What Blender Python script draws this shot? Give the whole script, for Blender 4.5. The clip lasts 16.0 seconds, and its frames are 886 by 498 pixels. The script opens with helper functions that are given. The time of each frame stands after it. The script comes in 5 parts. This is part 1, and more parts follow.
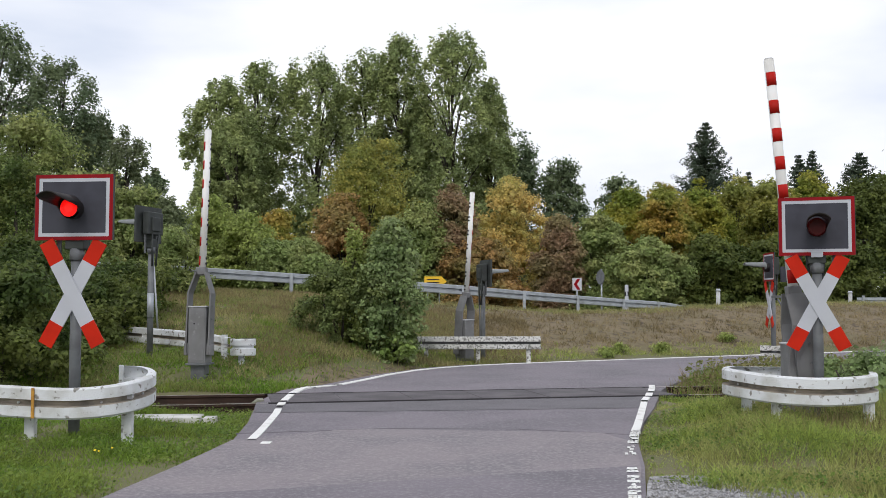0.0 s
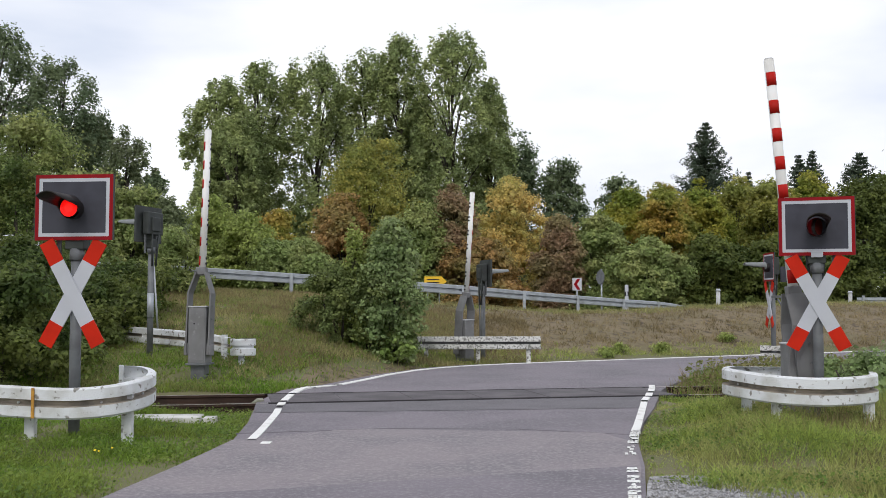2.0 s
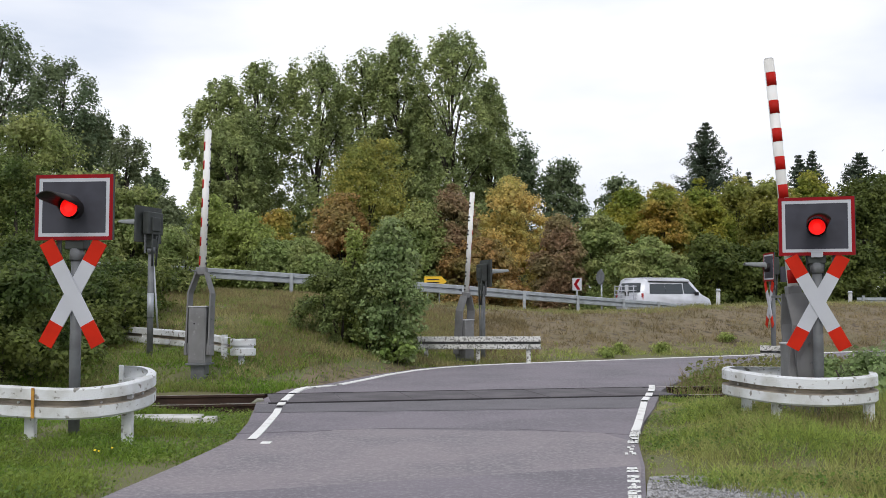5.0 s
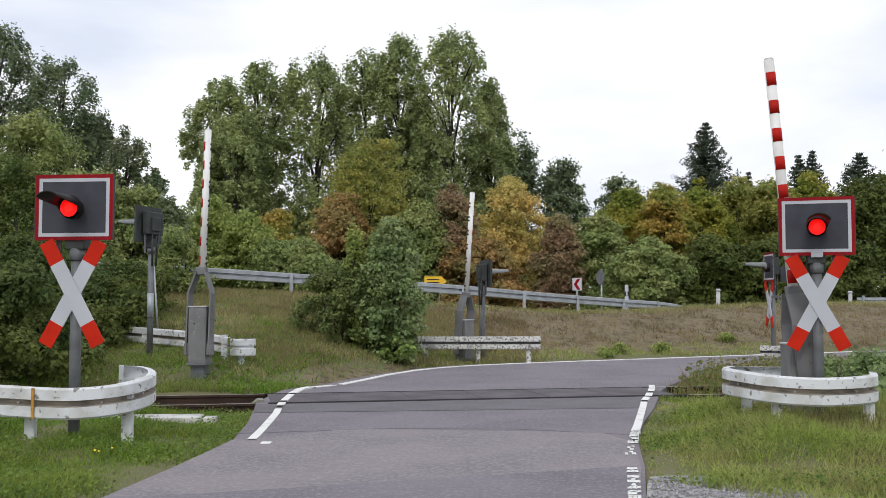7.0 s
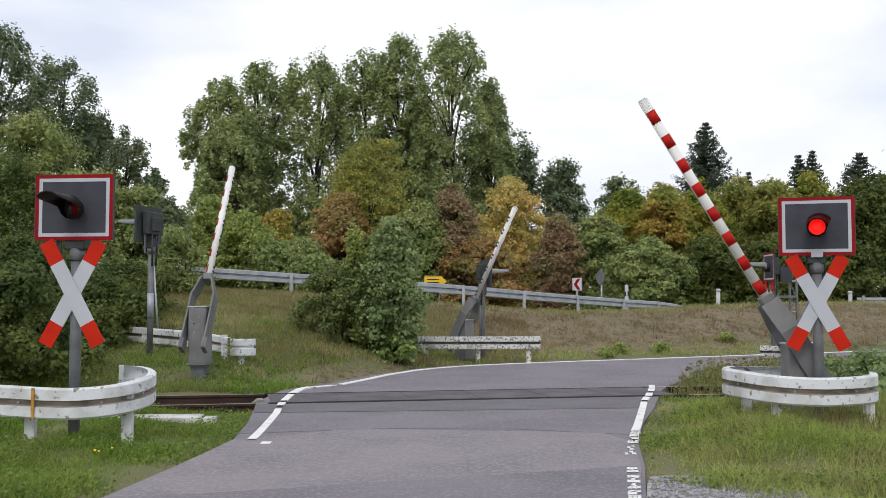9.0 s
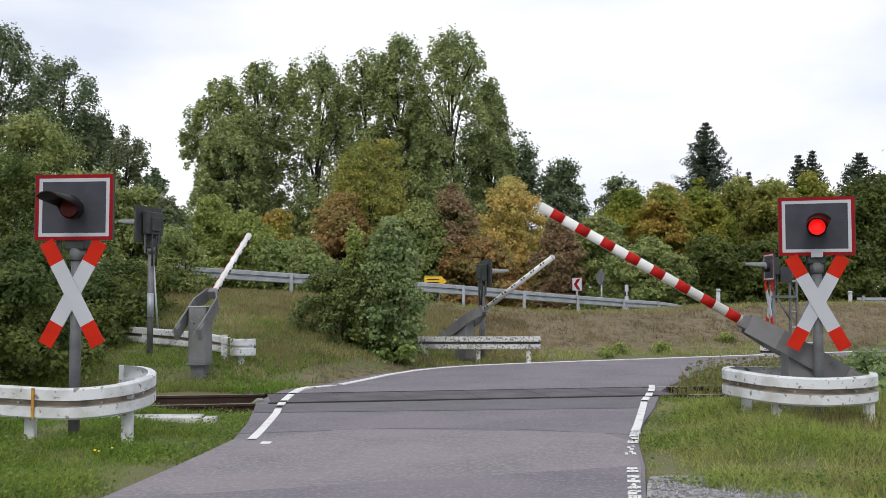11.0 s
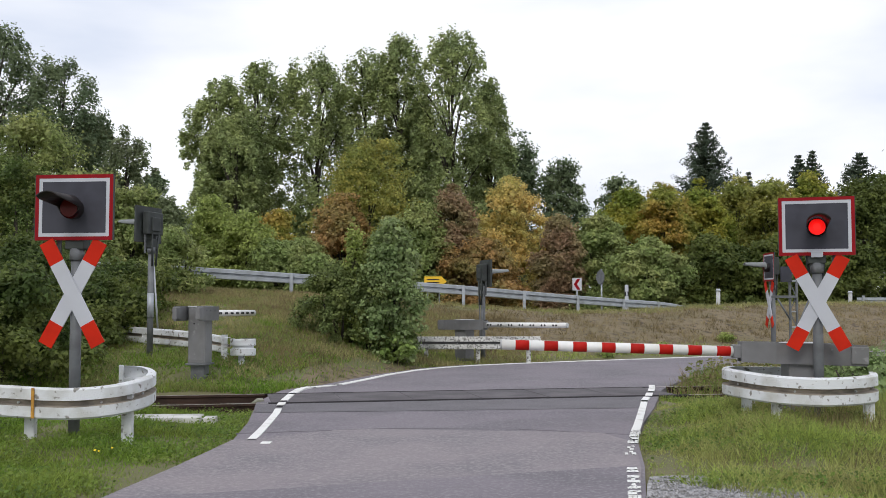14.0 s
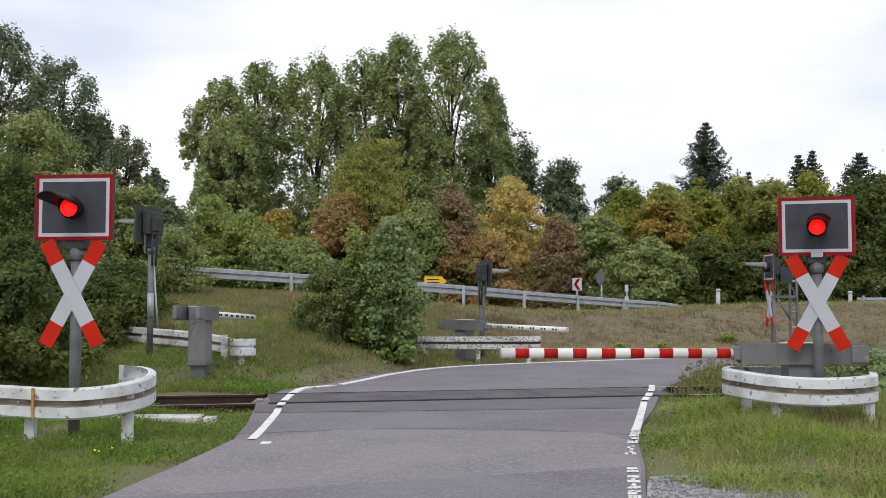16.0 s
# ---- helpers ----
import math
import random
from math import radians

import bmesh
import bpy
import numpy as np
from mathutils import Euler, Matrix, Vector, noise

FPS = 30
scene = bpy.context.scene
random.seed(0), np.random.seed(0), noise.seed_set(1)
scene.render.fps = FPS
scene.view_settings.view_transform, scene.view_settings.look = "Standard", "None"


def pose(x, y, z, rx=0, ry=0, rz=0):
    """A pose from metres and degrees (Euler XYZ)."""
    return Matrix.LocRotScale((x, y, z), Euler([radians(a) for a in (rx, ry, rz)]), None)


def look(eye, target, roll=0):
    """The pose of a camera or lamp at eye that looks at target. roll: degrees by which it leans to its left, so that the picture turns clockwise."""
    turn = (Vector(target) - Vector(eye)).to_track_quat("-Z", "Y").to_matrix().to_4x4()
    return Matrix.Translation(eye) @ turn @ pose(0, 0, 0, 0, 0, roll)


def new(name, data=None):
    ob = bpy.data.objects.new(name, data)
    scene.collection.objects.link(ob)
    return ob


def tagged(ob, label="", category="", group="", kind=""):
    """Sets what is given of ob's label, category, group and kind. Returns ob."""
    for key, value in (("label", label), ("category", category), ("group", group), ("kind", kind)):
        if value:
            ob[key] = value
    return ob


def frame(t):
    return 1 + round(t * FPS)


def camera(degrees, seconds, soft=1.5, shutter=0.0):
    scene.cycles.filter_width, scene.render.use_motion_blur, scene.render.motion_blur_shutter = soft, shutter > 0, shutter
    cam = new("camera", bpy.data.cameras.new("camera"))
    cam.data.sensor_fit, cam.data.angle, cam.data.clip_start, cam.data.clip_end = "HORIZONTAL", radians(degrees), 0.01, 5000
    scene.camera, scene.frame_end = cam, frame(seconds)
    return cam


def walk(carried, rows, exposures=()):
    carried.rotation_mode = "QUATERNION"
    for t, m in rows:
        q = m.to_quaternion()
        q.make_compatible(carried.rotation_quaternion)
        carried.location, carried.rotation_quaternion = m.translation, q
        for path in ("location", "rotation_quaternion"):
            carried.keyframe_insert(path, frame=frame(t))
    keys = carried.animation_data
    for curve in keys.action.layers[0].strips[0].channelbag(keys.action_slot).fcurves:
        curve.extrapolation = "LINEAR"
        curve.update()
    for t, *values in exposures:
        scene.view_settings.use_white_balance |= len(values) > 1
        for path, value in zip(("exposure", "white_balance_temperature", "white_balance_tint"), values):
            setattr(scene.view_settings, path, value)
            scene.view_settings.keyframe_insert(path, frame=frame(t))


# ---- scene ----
cam = camera(47.07, 16.0, soft=0.75)
EYE = (0.0, 0.0, 1.38)
walk(cam, [(0.0, pose(*EYE, 93.15, 0, 0)), (16.0, pose(*EYE, 93.15, 0, 0))])

# ---- light: bright overcast sky, weak wide sun from behind the clouds ----
SUN_ELEVATION, SUN_ROTATION = radians(48), radians(200)
world = bpy.data.worlds.new("overcast_sky")
scene.world = world
world.use_nodes = True
wn, wl = world.node_tree.nodes, world.node_tree.links
wn.clear()
w_out, w_bg, w_sky = wn.new("ShaderNodeOutputWorld"), wn.new("ShaderNodeBackground"), wn.new("ShaderNodeTexSky")
w_sky.sky_type, w_sky.sun_disc = "NISHITA", False
w_sky.sun_elevation, w_sky.sun_rotation, w_sky.dust_density = SUN_ELEVATION, SUN_ROTATION, 4.0
w_scale, w_mix, w_noise, w_ramp, w_co = (wn.new("ShaderNodeVectorMath"), wn.new("ShaderNodeMix"), wn.new("ShaderNodeTexNoise"),
                                         wn.new("ShaderNodeValToRGB"), wn.new("ShaderNodeTexCoord"))
w_map = wn.new("ShaderNodeMapping")
w_map.inputs["Scale"].default_value = (1.0, 1.0, 3.2)
w_scale.operation = "SCALE"
w_scale.inputs["Scale"].default_value = 0.12
w_mix.data_type = "RGBA"
w_mix.inputs["Factor"].default_value = 0.9
w_noise.inputs["Scale"].default_value, w_noise.inputs["Detail"].default_value = 2.2, 5.0
w_ramp.color_ramp.elements[0].position, w_ramp.color_ramp.elements[1].position = 0.36, 0.56
w_ramp.color_ramp.elements[0].color, w_ramp.color_ramp.elements[1].color = (0.80, 0.86, 1.0, 1), (1.12, 1.13, 1.18, 1)
wl.new(w_co.outputs["Generated"], w_map.inputs["Vector"])
wl.new(w_map.outputs["Vector"], w_noise.inputs["Vector"])
wl.new(w_noise.outputs["Fac"], w_ramp.inputs["Fac"])
wl.new(w_sky.outputs["Color"], w_scale.inputs[0])
wl.new(w_scale.outputs["Vector"], w_mix.inputs["A"])
wl.new(w_ramp.outputs["Color"], w_mix.inputs["B"])
wl.new(w_mix.outputs["Result"], w_bg.inputs["Color"])
w_bg.inputs["Strength"].default_value = 1.0
wl.new(w_bg.outputs["Background"], w_out.inputs["Surface"])
sun = new("sun", bpy.data.lights.new("sun", "SUN"))
sun.data.energy, sun.data.angle, sun.data.color = 1.0, radians(18), (1.0, 0.97, 0.92)
sun.matrix_basis = look((-6, -14, 22), (0, 12, 0))
scene.view_settings.exposure = 0.0

# ---- materials ----


def material(name, base, rough=0.7, metal=0.0, other=None, scale=6.0, spread=(0.4, 0.65), fine=None, bump=0.0, bump_scale=60.0,
             island=0.0, random_object=0.0, translucent=0.0, spec=0.4):
    """A procedural surface: base colour with stains of another colour, fine grain and relief."""
    m = bpy.data.materials.new(name)
    m.use_nodes = True
    n, l = m.node_tree.nodes, m.node_tree.links
    b = n["Principled BSDF"]
    b.inputs["Roughness"].default_value, b.inputs["Metallic"].default_value = rough, metal
    b.inputs["Specular IOR Level"].default_value = spec
    co = n.new("ShaderNodeTexCoord")
    colour = n.new("ShaderNodeRGB")
    colour.outputs[0].default_value = (*base, 1)
    out = colour.outputs[0]

    def mixed(a, bcol, fac, blend="MIX"):
        x = n.new("ShaderNodeMix")
        x.data_type, x.blend_type = "RGBA", blend
        l.new(a, x.inputs["A"])
        if isinstance(bcol, tuple):
            x.inputs["B"].default_value = (*bcol, 1)
        else:
            l.new(bcol, x.inputs["B"])
        if isinstance(fac, float):
            x.inputs["Factor"].default_value = fac
        else:
            l.new(fac, x.inputs["Factor"])
        return x.outputs["Result"]

    def noisy(sc, lo, hi, detail=6.0):
        t, r = n.new("ShaderNodeTexNoise"), n.new("ShaderNodeMapRange")
        t.inputs["Scale"].default_value, t.inputs["Detail"].default_value = sc, detail
        l.new(co.outputs["Object"], t.inputs["Vector"])
        r.inputs["From Min"].default_value, r.inputs["From Max"].default_value = lo, hi
        l.new(t.outputs["Fac"], r.inputs["Value"])
        return r.outputs["Result"]

    if other:
        out = mixed(out, other, noisy(scale, *spread))
    if fine:
        out = mixed(out, fine[0], noisy(fine[1], fine[2], fine[3], 3.0))
    if island:
        g, h = n.new("ShaderNodeNewGeometry"), n.new("ShaderNodeHueSaturation")
        r = n.new("ShaderNodeMapRange")
        l.new(g.outputs["Random Per Island"], r.inputs["Value"])
        r.inputs["To Min"].default_value, r.inputs["To Max"].default_value = 1 - island, 1 + island
        l.new(r.outputs["Result"], h.inputs["Value"])
        l.new(out, h.inputs["Color"])
        out = h.outputs["Color"]
    if random_object:
        g, h = n.new("ShaderNodeObjectInfo"), n.new("ShaderNodeHueSaturation")
        r = n.new("ShaderNodeMapRange")
        l.new(g.outputs["Random"], r.inputs["Value"])
        r.inputs["To Min"].default_value, r.inputs["To Max"].default_value = 1 - random_object, 1 + random_object
        l.new(r.outputs["Result"], h.inputs["Value"])
        l.new(out, h.inputs["Color"])
        out = h.outputs["Color"]
    l.new(out, b.inputs["Base Color"])
    if bump:
        t, bp = n.new("ShaderNodeTexNoise"), n.new("ShaderNodeBump")
        t.inputs["Scale"].default_value, t.inputs["Detail"].default_value = bump_scale, 4.0
        l.new(co.outputs["Object"], t.inputs["Vector"])
        l.new(t.outputs["Fac"], bp.inputs["Height"])
        bp.inputs["Strength"].default_value, bp.inputs["Distance"].default_value = bump, 0.02
        l.new(bp.outputs["Normal"], b.inputs["Normal"])
    if translucent:
        tr, ms = n.new("ShaderNodeBsdfTranslucent"), n.new("ShaderNodeMixShader")
        l.new(out, tr.inputs["Color"])
        ms.inputs["Fac"].default_value = translucent
        l.new(b.outputs["BSDF"], ms.inputs[1])
        l.new(tr.outputs["BSDF"], ms.inputs[2])
        l.new(ms.outputs["Shader"], n["Material Output"].inputs["Surface"])
    return m


def glow(name, colour, strength):
    m = bpy.data.materials.new(name)
    m.use_nodes = True
    b = m.node_tree.nodes["Principled BSDF"]
    b.inputs["Base Color"].default_value = (*colour, 1)
    b.inputs["Emission Color"].default_value, b.inputs["Emission Strength"].default_value = (*colour, 1), strength
    return m


def glass(name, colour, rough=0.05, spec=0.6):
    m = bpy.data.materials.new(name)
    m.use_nodes = True
    b = m.node_tree.nodes["Principled BSDF"]
    b.inputs["Base Color"].default_value = (*colour, 1)
    b.inputs["Roughness"].default_value, b.inputs["Specular IOR Level"].default_value = rough, spec
    return m


ASPHALT = material("asphalt", (0.212, 0.19, 0.215), 0.85, spec=0.25, other=(0.165, 0.152, 0.172), scale=0.7, fine=((0.27, 0.255, 0.27), 34.0, 0.48, 0.72), bump=0.5, bump_scale=120)
ASPHALT_PALE = material("asphalt_pale", (0.255, 0.226, 0.242), 0.85, spec=0.25, other=(0.20, 0.185, 0.203), scale=0.9, fine=((0.32, 0.295, 0.30), 32.0, 0.46, 0.70), bump=0.5, bump_scale=110)
ASPHALT_DARK = material("asphalt_dark", (0.145, 0.135, 0.15), 0.8, other=(0.115, 0.11, 0.12), scale=1.5, fine=((0.2, 0.19, 0.2), 90.0, 0.5, 0.72), bump=0.4, bump_scale=120)
RUBBER = material("crossing_panel", (0.095, 0.087, 0.095), 0.8, spec=0.2, other=(0.14, 0.13, 0.138), scale=1.6, bump=0.3)
SEAM = material("worn_seam", (0.16, 0.15, 0.165), 0.8, other=(0.20, 0.185, 0.205), scale=6.0)
FLANGE_BLACK = material("flange_black", (0.022, 0.02, 0.022), 0.95, spec=0.05, other=(0.035, 0.032, 0.034), scale=4.0)
LINE_WHITE = material("road_paint", (0.78, 0.78, 0.76), 0.7, other=(0.55, 0.53, 0.5), scale=5.0, spread=(0.52, 0.7), bump=0.2)
GRAVEL = material("pale_gravel", (0.33, 0.325, 0.335), 0.9, other=(0.22, 0.21, 0.195), scale=5.0, fine=((0.48, 0.48, 0.50), 55.0, 0.48, 0.62), bump=1.0, bump_scale=60)
BALLAST = material("ballast_stone", (0.16, 0.14, 0.125), 0.9, other=(0.1, 0.08, 0.07), scale=3.0, island=0.4, bump=0.4)
SOIL = material("meadow_soil", (0.15, 0.14, 0.07), 0.95, other=(0.11, 0.12, 0.045), scale=0.45, fine=((0.16, 0.14, 0.08), 12.0, 0.5, 0.75), bump=0.6, bump_scale=18)
BANK = material("dry_bank", (0.19, 0.15, 0.092), 0.95, other=(0.15, 0.125, 0.066), scale=0.6, fine=((0.07, 0.052, 0.034), 5.0, 0.5, 0.68), bump=0.9, bump_scale=9)
RUST = material("rusty_rail", (0.055, 0.033, 0.024), 0.8, spec=0.2, other=(0.035, 0.023, 0.018), scale=5.0, bump=0.3)
RAIL_TOP = material("worn_rail_head", (0.45, 0.42, 0.4), 0.35, metal=0.8, other=(0.2, 0.15, 0.12), scale=4.0)
CONCRETE = material("pale_concrete", (0.66, 0.65, 0.62), 0.9, other=(0.4, 0.39, 0.36), scale=5.0, bump=0.3)
OLD_CONCRETE = material("mossy_concrete", (0.24, 0.24, 0.19), 0.95, other=(0.15, 0.16, 0.10), scale=6.0, bump=0.3)
OLD_WHITE = material("weathered_white_paint", (0.67, 0.69, 0.715), 0.6, other=(0.46, 0.46, 0.44), scale=3.5, spread=(0.45, 0.7), fine=((0.22, 0.21, 0.19), 16.0, 0.60, 0.68), bump=0.2)
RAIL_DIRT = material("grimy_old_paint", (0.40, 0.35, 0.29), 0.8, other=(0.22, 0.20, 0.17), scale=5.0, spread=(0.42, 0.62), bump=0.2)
BEAM_GROOVE_DARK = material("beam_groove_dark", (0.09, 0.09, 0.09), 0.7, other=(0.17, 0.165, 0.16), scale=5.0, bump=0.2)
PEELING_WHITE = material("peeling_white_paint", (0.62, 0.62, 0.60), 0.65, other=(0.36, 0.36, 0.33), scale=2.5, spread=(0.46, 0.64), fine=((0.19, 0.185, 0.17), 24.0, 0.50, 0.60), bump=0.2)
GALVANISED = material("galvanised_steel", (0.40, 0.43, 0.47), 0.5, metal=0.35, other=(0.3, 0.32, 0.34), scale=3.0, bump=0.1)
POST_STEEL = material("dull_steel_post", (0.17, 0.18, 0.19), 0.6, metal=0.2, other=(0.11, 0.115, 0.12), scale=4.0, bump=0.15)
BOX_GREY = material("grey_cabinet_paint", (0.20, 0.20, 0.205), 0.55, other=(0.15, 0.15, 0.15), scale=2.5, fine=((0.25, 0.25, 0.25), 14.0, 0.6, 0.75))
ARM_GREY = material("grey_arm_paint", (0.17, 0.17, 0.175), 0.5, other=(0.13, 0.13, 0.13), scale=3.0)
LID_GREY = material("pale_grey_lid", (0.5, 0.51, 0.52), 0.5, other=(0.4, 0.4, 0.4), scale=4.0)
PANEL_DARK = material("dark_signal_board", (0.058, 0.059, 0.075), 0.6, spec=0.2, other=(0.045, 0.046, 0.058), scale=4.0)
BACK_DARK = material("dark_green_grey_housing", (0.045, 0.052, 0.05), 0.6, other=(0.03, 0.034, 0.033), scale=5.0)
SIGN_WHITE = material("sign_white", (0.49, 0.505, 0.555), 0.45, other=(0.45, 0.465, 0.51), scale=3.0)
SIGN_RED = material("sign_red", (0.56, 0.022, 0.006), 0.5, other=(0.46, 0.018, 0.006), scale=3.0, spec=0.12)
FRAME_RED = material("frame_red", (0.27, 0.007, 0.012), 0.5, other=(0.21, 0.007, 0.012), scale=3.0, spec=0.12)
BOOM_WHITE = material("boom_white", (0.78, 0.78, 0.77), 0.45, other=(0.66, 0.65, 0.62), scale=2.5)
BOOM_RED = material("boom_red", (0.44, 0.014, 0.009), 0.5, other=(0.36, 0.012, 0.008), scale=3.0, spec=0.12)
BLACK = material("black_plastic", (0.012, 0.012, 0.013), 0.5)
HOOD = material("black_hood", (0.012, 0.010, 0.011), 0.45, other=(0.02, 0.016, 0.016), scale=8.0)
HOOD_PALE = material("pale_hood", (0.24, 0.26, 0.26), 0.5, other=(0.17, 0.18, 0.18), scale=5.0)
LAMP_ON = glow("lit_red_lens", (0.95, 0.004, 0.003), 0.75)
LAMP_HOT = glow("lit_red_core", (1.0, 0.007, 0.005), 2.2)
LAMP_OFF = glass("dark_red_lens", (0.09, 0.009, 0.007), 0.3, 0.15)
YELLOW = material("yellow_sign", (0.75, 0.46, 0.02), 0.5, other=(0.65, 0.4, 0.02), scale=3.0)
YELLOW_STRAP = material("rusty_yellow_strap", (0.5, 0.26, 0.04), 0.6, other=(0.3, 0.14, 0.03), scale=14.0)
VAN_PAINT = material("van_silver_white", (0.68, 0.70, 0.76), 0.3, metal=0.1, other=(0.58, 0.6, 0.64), scale=1.5)
CAR_PAINT = material("car_white", (0.8, 0.81, 0.82), 0.3, other=(0.76, 0.77, 0.78), scale=1.5)
WINDOW = glass("tinted_window", (0.03, 0.04, 0.045))
TYRE = material("tyre_rubber", (0.02, 0.02, 0.02), 0.8)
RIM = material("wheel_rim", (0.35, 0.36, 0.38), 0.35, metal=0.7)
TAIL = glass("tail_lamp", (0.35, 0.02, 0.02))
BARK = material("bark", (0.07, 0.06, 0.048), 0.95, other=(0.04, 0.034, 0.028), scale=3.0, bump=0.8, bump_scale=15)


def leaf_material(name, base, other, scale=0.5, island=0.3, translucent=0.45):
    return material(name, base, 0.6, other=other, scale=scale, spread=(0.42, 0.6), island=island, translucent=translucent, spec=0.25)


LEAF_POPLAR = leaf_material("leaf_poplar", (0.25, 0.31, 0.13), (0.345, 0.395, 0.16), scale=0.35, island=0.45, translucent=0.45)
LEAF_DARK = leaf_material("leaf_dark", (0.13, 0.18, 0.095), (0.18, 0.225, 0.115), island=0.4, translucent=0.4)
LEAF_GREY = leaf_material("leaf_grey", (0.19, 0.235, 0.12), (0.23, 0.265, 0.15), island=0.4, translucent=0.5)
LEAF_SHADE = leaf_material("leaf_shade", (0.075, 0.115, 0.030), (0.15, 0.18, 0.045), scale=0.9, island=0.45)
LEAF_GREEN = leaf_material("leaf_green", (0.25, 0.32, 0.11), (0.34, 0.37, 0.14), island=0.4)
LEAF_BRIGHT = leaf_material("leaf_bright", (0.35, 0.41, 0.12), (0.28, 0.35, 0.10), island=0.4, translucent=0.5)
LEAF_BUSH = leaf_material("leaf_bush", (0.25, 0.335, 0.14), (0.33, 0.40, 0.18), scale=1.2, island=0.45, translucent=0.5)
LEAF_THICKET = leaf_material("leaf_thicket", (0.15, 0.195, 0.065), (0.22, 0.26, 0.085), scale=1.6, island=0.45)
LEAF_BROAD = leaf_material("leaf_broad", (0.16, 0.24, 0.065), (0.22, 0.30, 0.08), scale=1.6, island=0.45, translucent=0.3)
LEAF_YELLOW = leaf_material("leaf_yellow", (0.66, 0.50, 0.18), (0.52, 0.47, 0.16), island=0.35, translucent=0.5)
LEAF_OLIVE = leaf_material("leaf_olive", (0.39, 0.365, 0.09), (0.27, 0.30, 0.08), island=0.4, translucent=0.5)
LEAF_OLIVE_DARK = leaf_material("leaf_olive_dark", (0.12, 0.145, 0.032), (0.075, 0.105, 0.025), translucent=0.3)
LEAF_ORANGE = leaf_material("leaf_orange", (0.43, 0.27, 0.11), (0.33, 0.285, 0.11), island=0.4, translucent=0.5)
LEAF_AMBER = leaf_material("leaf_amber", (0.48, 0.33, 0.08), (0.30, 0.33, 0.075), scale=0.4, island=0.4, translucent=0.5)
LEAF_BROWN = leaf_material("leaf_brown", (0.35, 0.235, 0.145), (0.31, 0.265, 0.13), island=0.4, translucent=0.5)
LEAF_GOLD = leaf_material("leaf_gold", (0.38, 0.35, 0.06), (0.21, 0.27, 0.05), scale=0.4, island=0.45, translucent=0.5)
NEEDLE = leaf_material("needles", (0.055, 0.08, 0.05), (0.075, 0.10, 0.06), translucent=0.15)
GRASS = leaf_material("grass_blades", (0.16, 0.275, 0.036), (0.235, 0.30, 0.06), scale=0.8, island=0.4)
GRASS_SOFT = leaf_material("soft_grass_blades", (0.31, 0.385, 0.09), (0.37, 0.37, 0.14), scale=0.9, island=0.4, translucent=0.5)
GRASS_PALE = leaf_material("pale_grass_blades", (0.36, 0.33, 0.15), (0.26, 0.28, 0.10), scale=0.7)
GRASS_DRY = leaf_material("dry_grass_blades", (0.30, 0.24, 0.125), (0.19, 0.15, 0.075), scale=0.9)
WEED = leaf_material("weed_leaves", (0.13, 0.205, 0.04), (0.20, 0.265, 0.055), scale=1.5, island=0.4)
WEED_DULL = leaf_material("dull_weed_leaves", (0.17, 0.19, 0.06), (0.24, 0.22, 0.09), scale=1.5)
FLOWER = material("yellow_flower", (0.8, 0.6, 0.02), 0.7)

# ---- mesh helpers ----


def mesh_object(name, bm, mats):
    me = bpy.data.meshes.new(name)
    bm.to_mesh(me)
    bm.free()
    for m in mats if isinstance(mats, (list, tuple)) else [mats]:
        me.materials.append(m)
    return new(name, me)


def part(name, bm, mats, parent, label=""):
    ob = mesh_object(name, bm, mats)
    ob.parent = parent
    return tagged(ob, label)


def thing(name, m, label, category, group="", kind=""):
    ob = new(name)
    ob.empty_display_size = 0.2
    ob.matrix_basis = m
    return tagged(ob, label, category, group, kind)


def fresh():
    return bmesh.new()


def box(bm, centre, size, bevel=0.0, m=None, mat=0):
    r = bmesh.ops.create_cube(bm, size=1.0, matrix=(m or Matrix()) @ Matrix.LocRotScale(centre, None, size))
    faces = {f for v in r["verts"] for f in v.link_faces}
    for f in faces:
        f.material_index = mat
    if bevel:
        edges = list({e for v in r["verts"] for e in v.link_edges})
        b = bmesh.ops.bevel(bm, geom=edges, offset=bevel, segments=2, affect="EDGES", profile=0.5)
        for f in b["faces"]:
            f.material_index = mat
    return bm


def tube(bm, a, b, r, r2=None, n=14, mat=0, caps=True):
    a, b = Vector(a), Vector(b)
    d = b - a
    m = Matrix.Translation((a + b) / 2) @ d.to_track_quat("Z", "Y").to_matrix().to_4x4()
    res = bmesh.ops.create_cone(bm, cap_ends=caps, segments=n, radius1=r, radius2=r if r2 is None else r2, depth=d.length, matrix=m)
    for f in {f for v in res["verts"] for f in v.link_faces}:
        f.smooth = len(f.verts) == 4
        f.material_index = mat
    return bm


def extrude(bm, outline, depth, m=None, mat=0):
    """A flat outline in x, z pulled along +y by depth."""
    m = m or Matrix()
    a = [bm.verts.new(m @ Vector((x, 0, z))) for x, z in outline]
    b = [bm.verts.new(m @ Vector((x, depth, z))) for x, z in outline]
    fs = [bm.faces.new(a), bm.faces.new(b[::-1])]
    for i in range(len(a)):
        j = (i + 1) % len(a)
        fs.append(bm.faces.new((a[j], a[i], b[i], b[j])))
    for f in fs:
        f.material_index = mat
    bmesh.ops.recalc_face_normals(bm, faces=fs)
    return bm


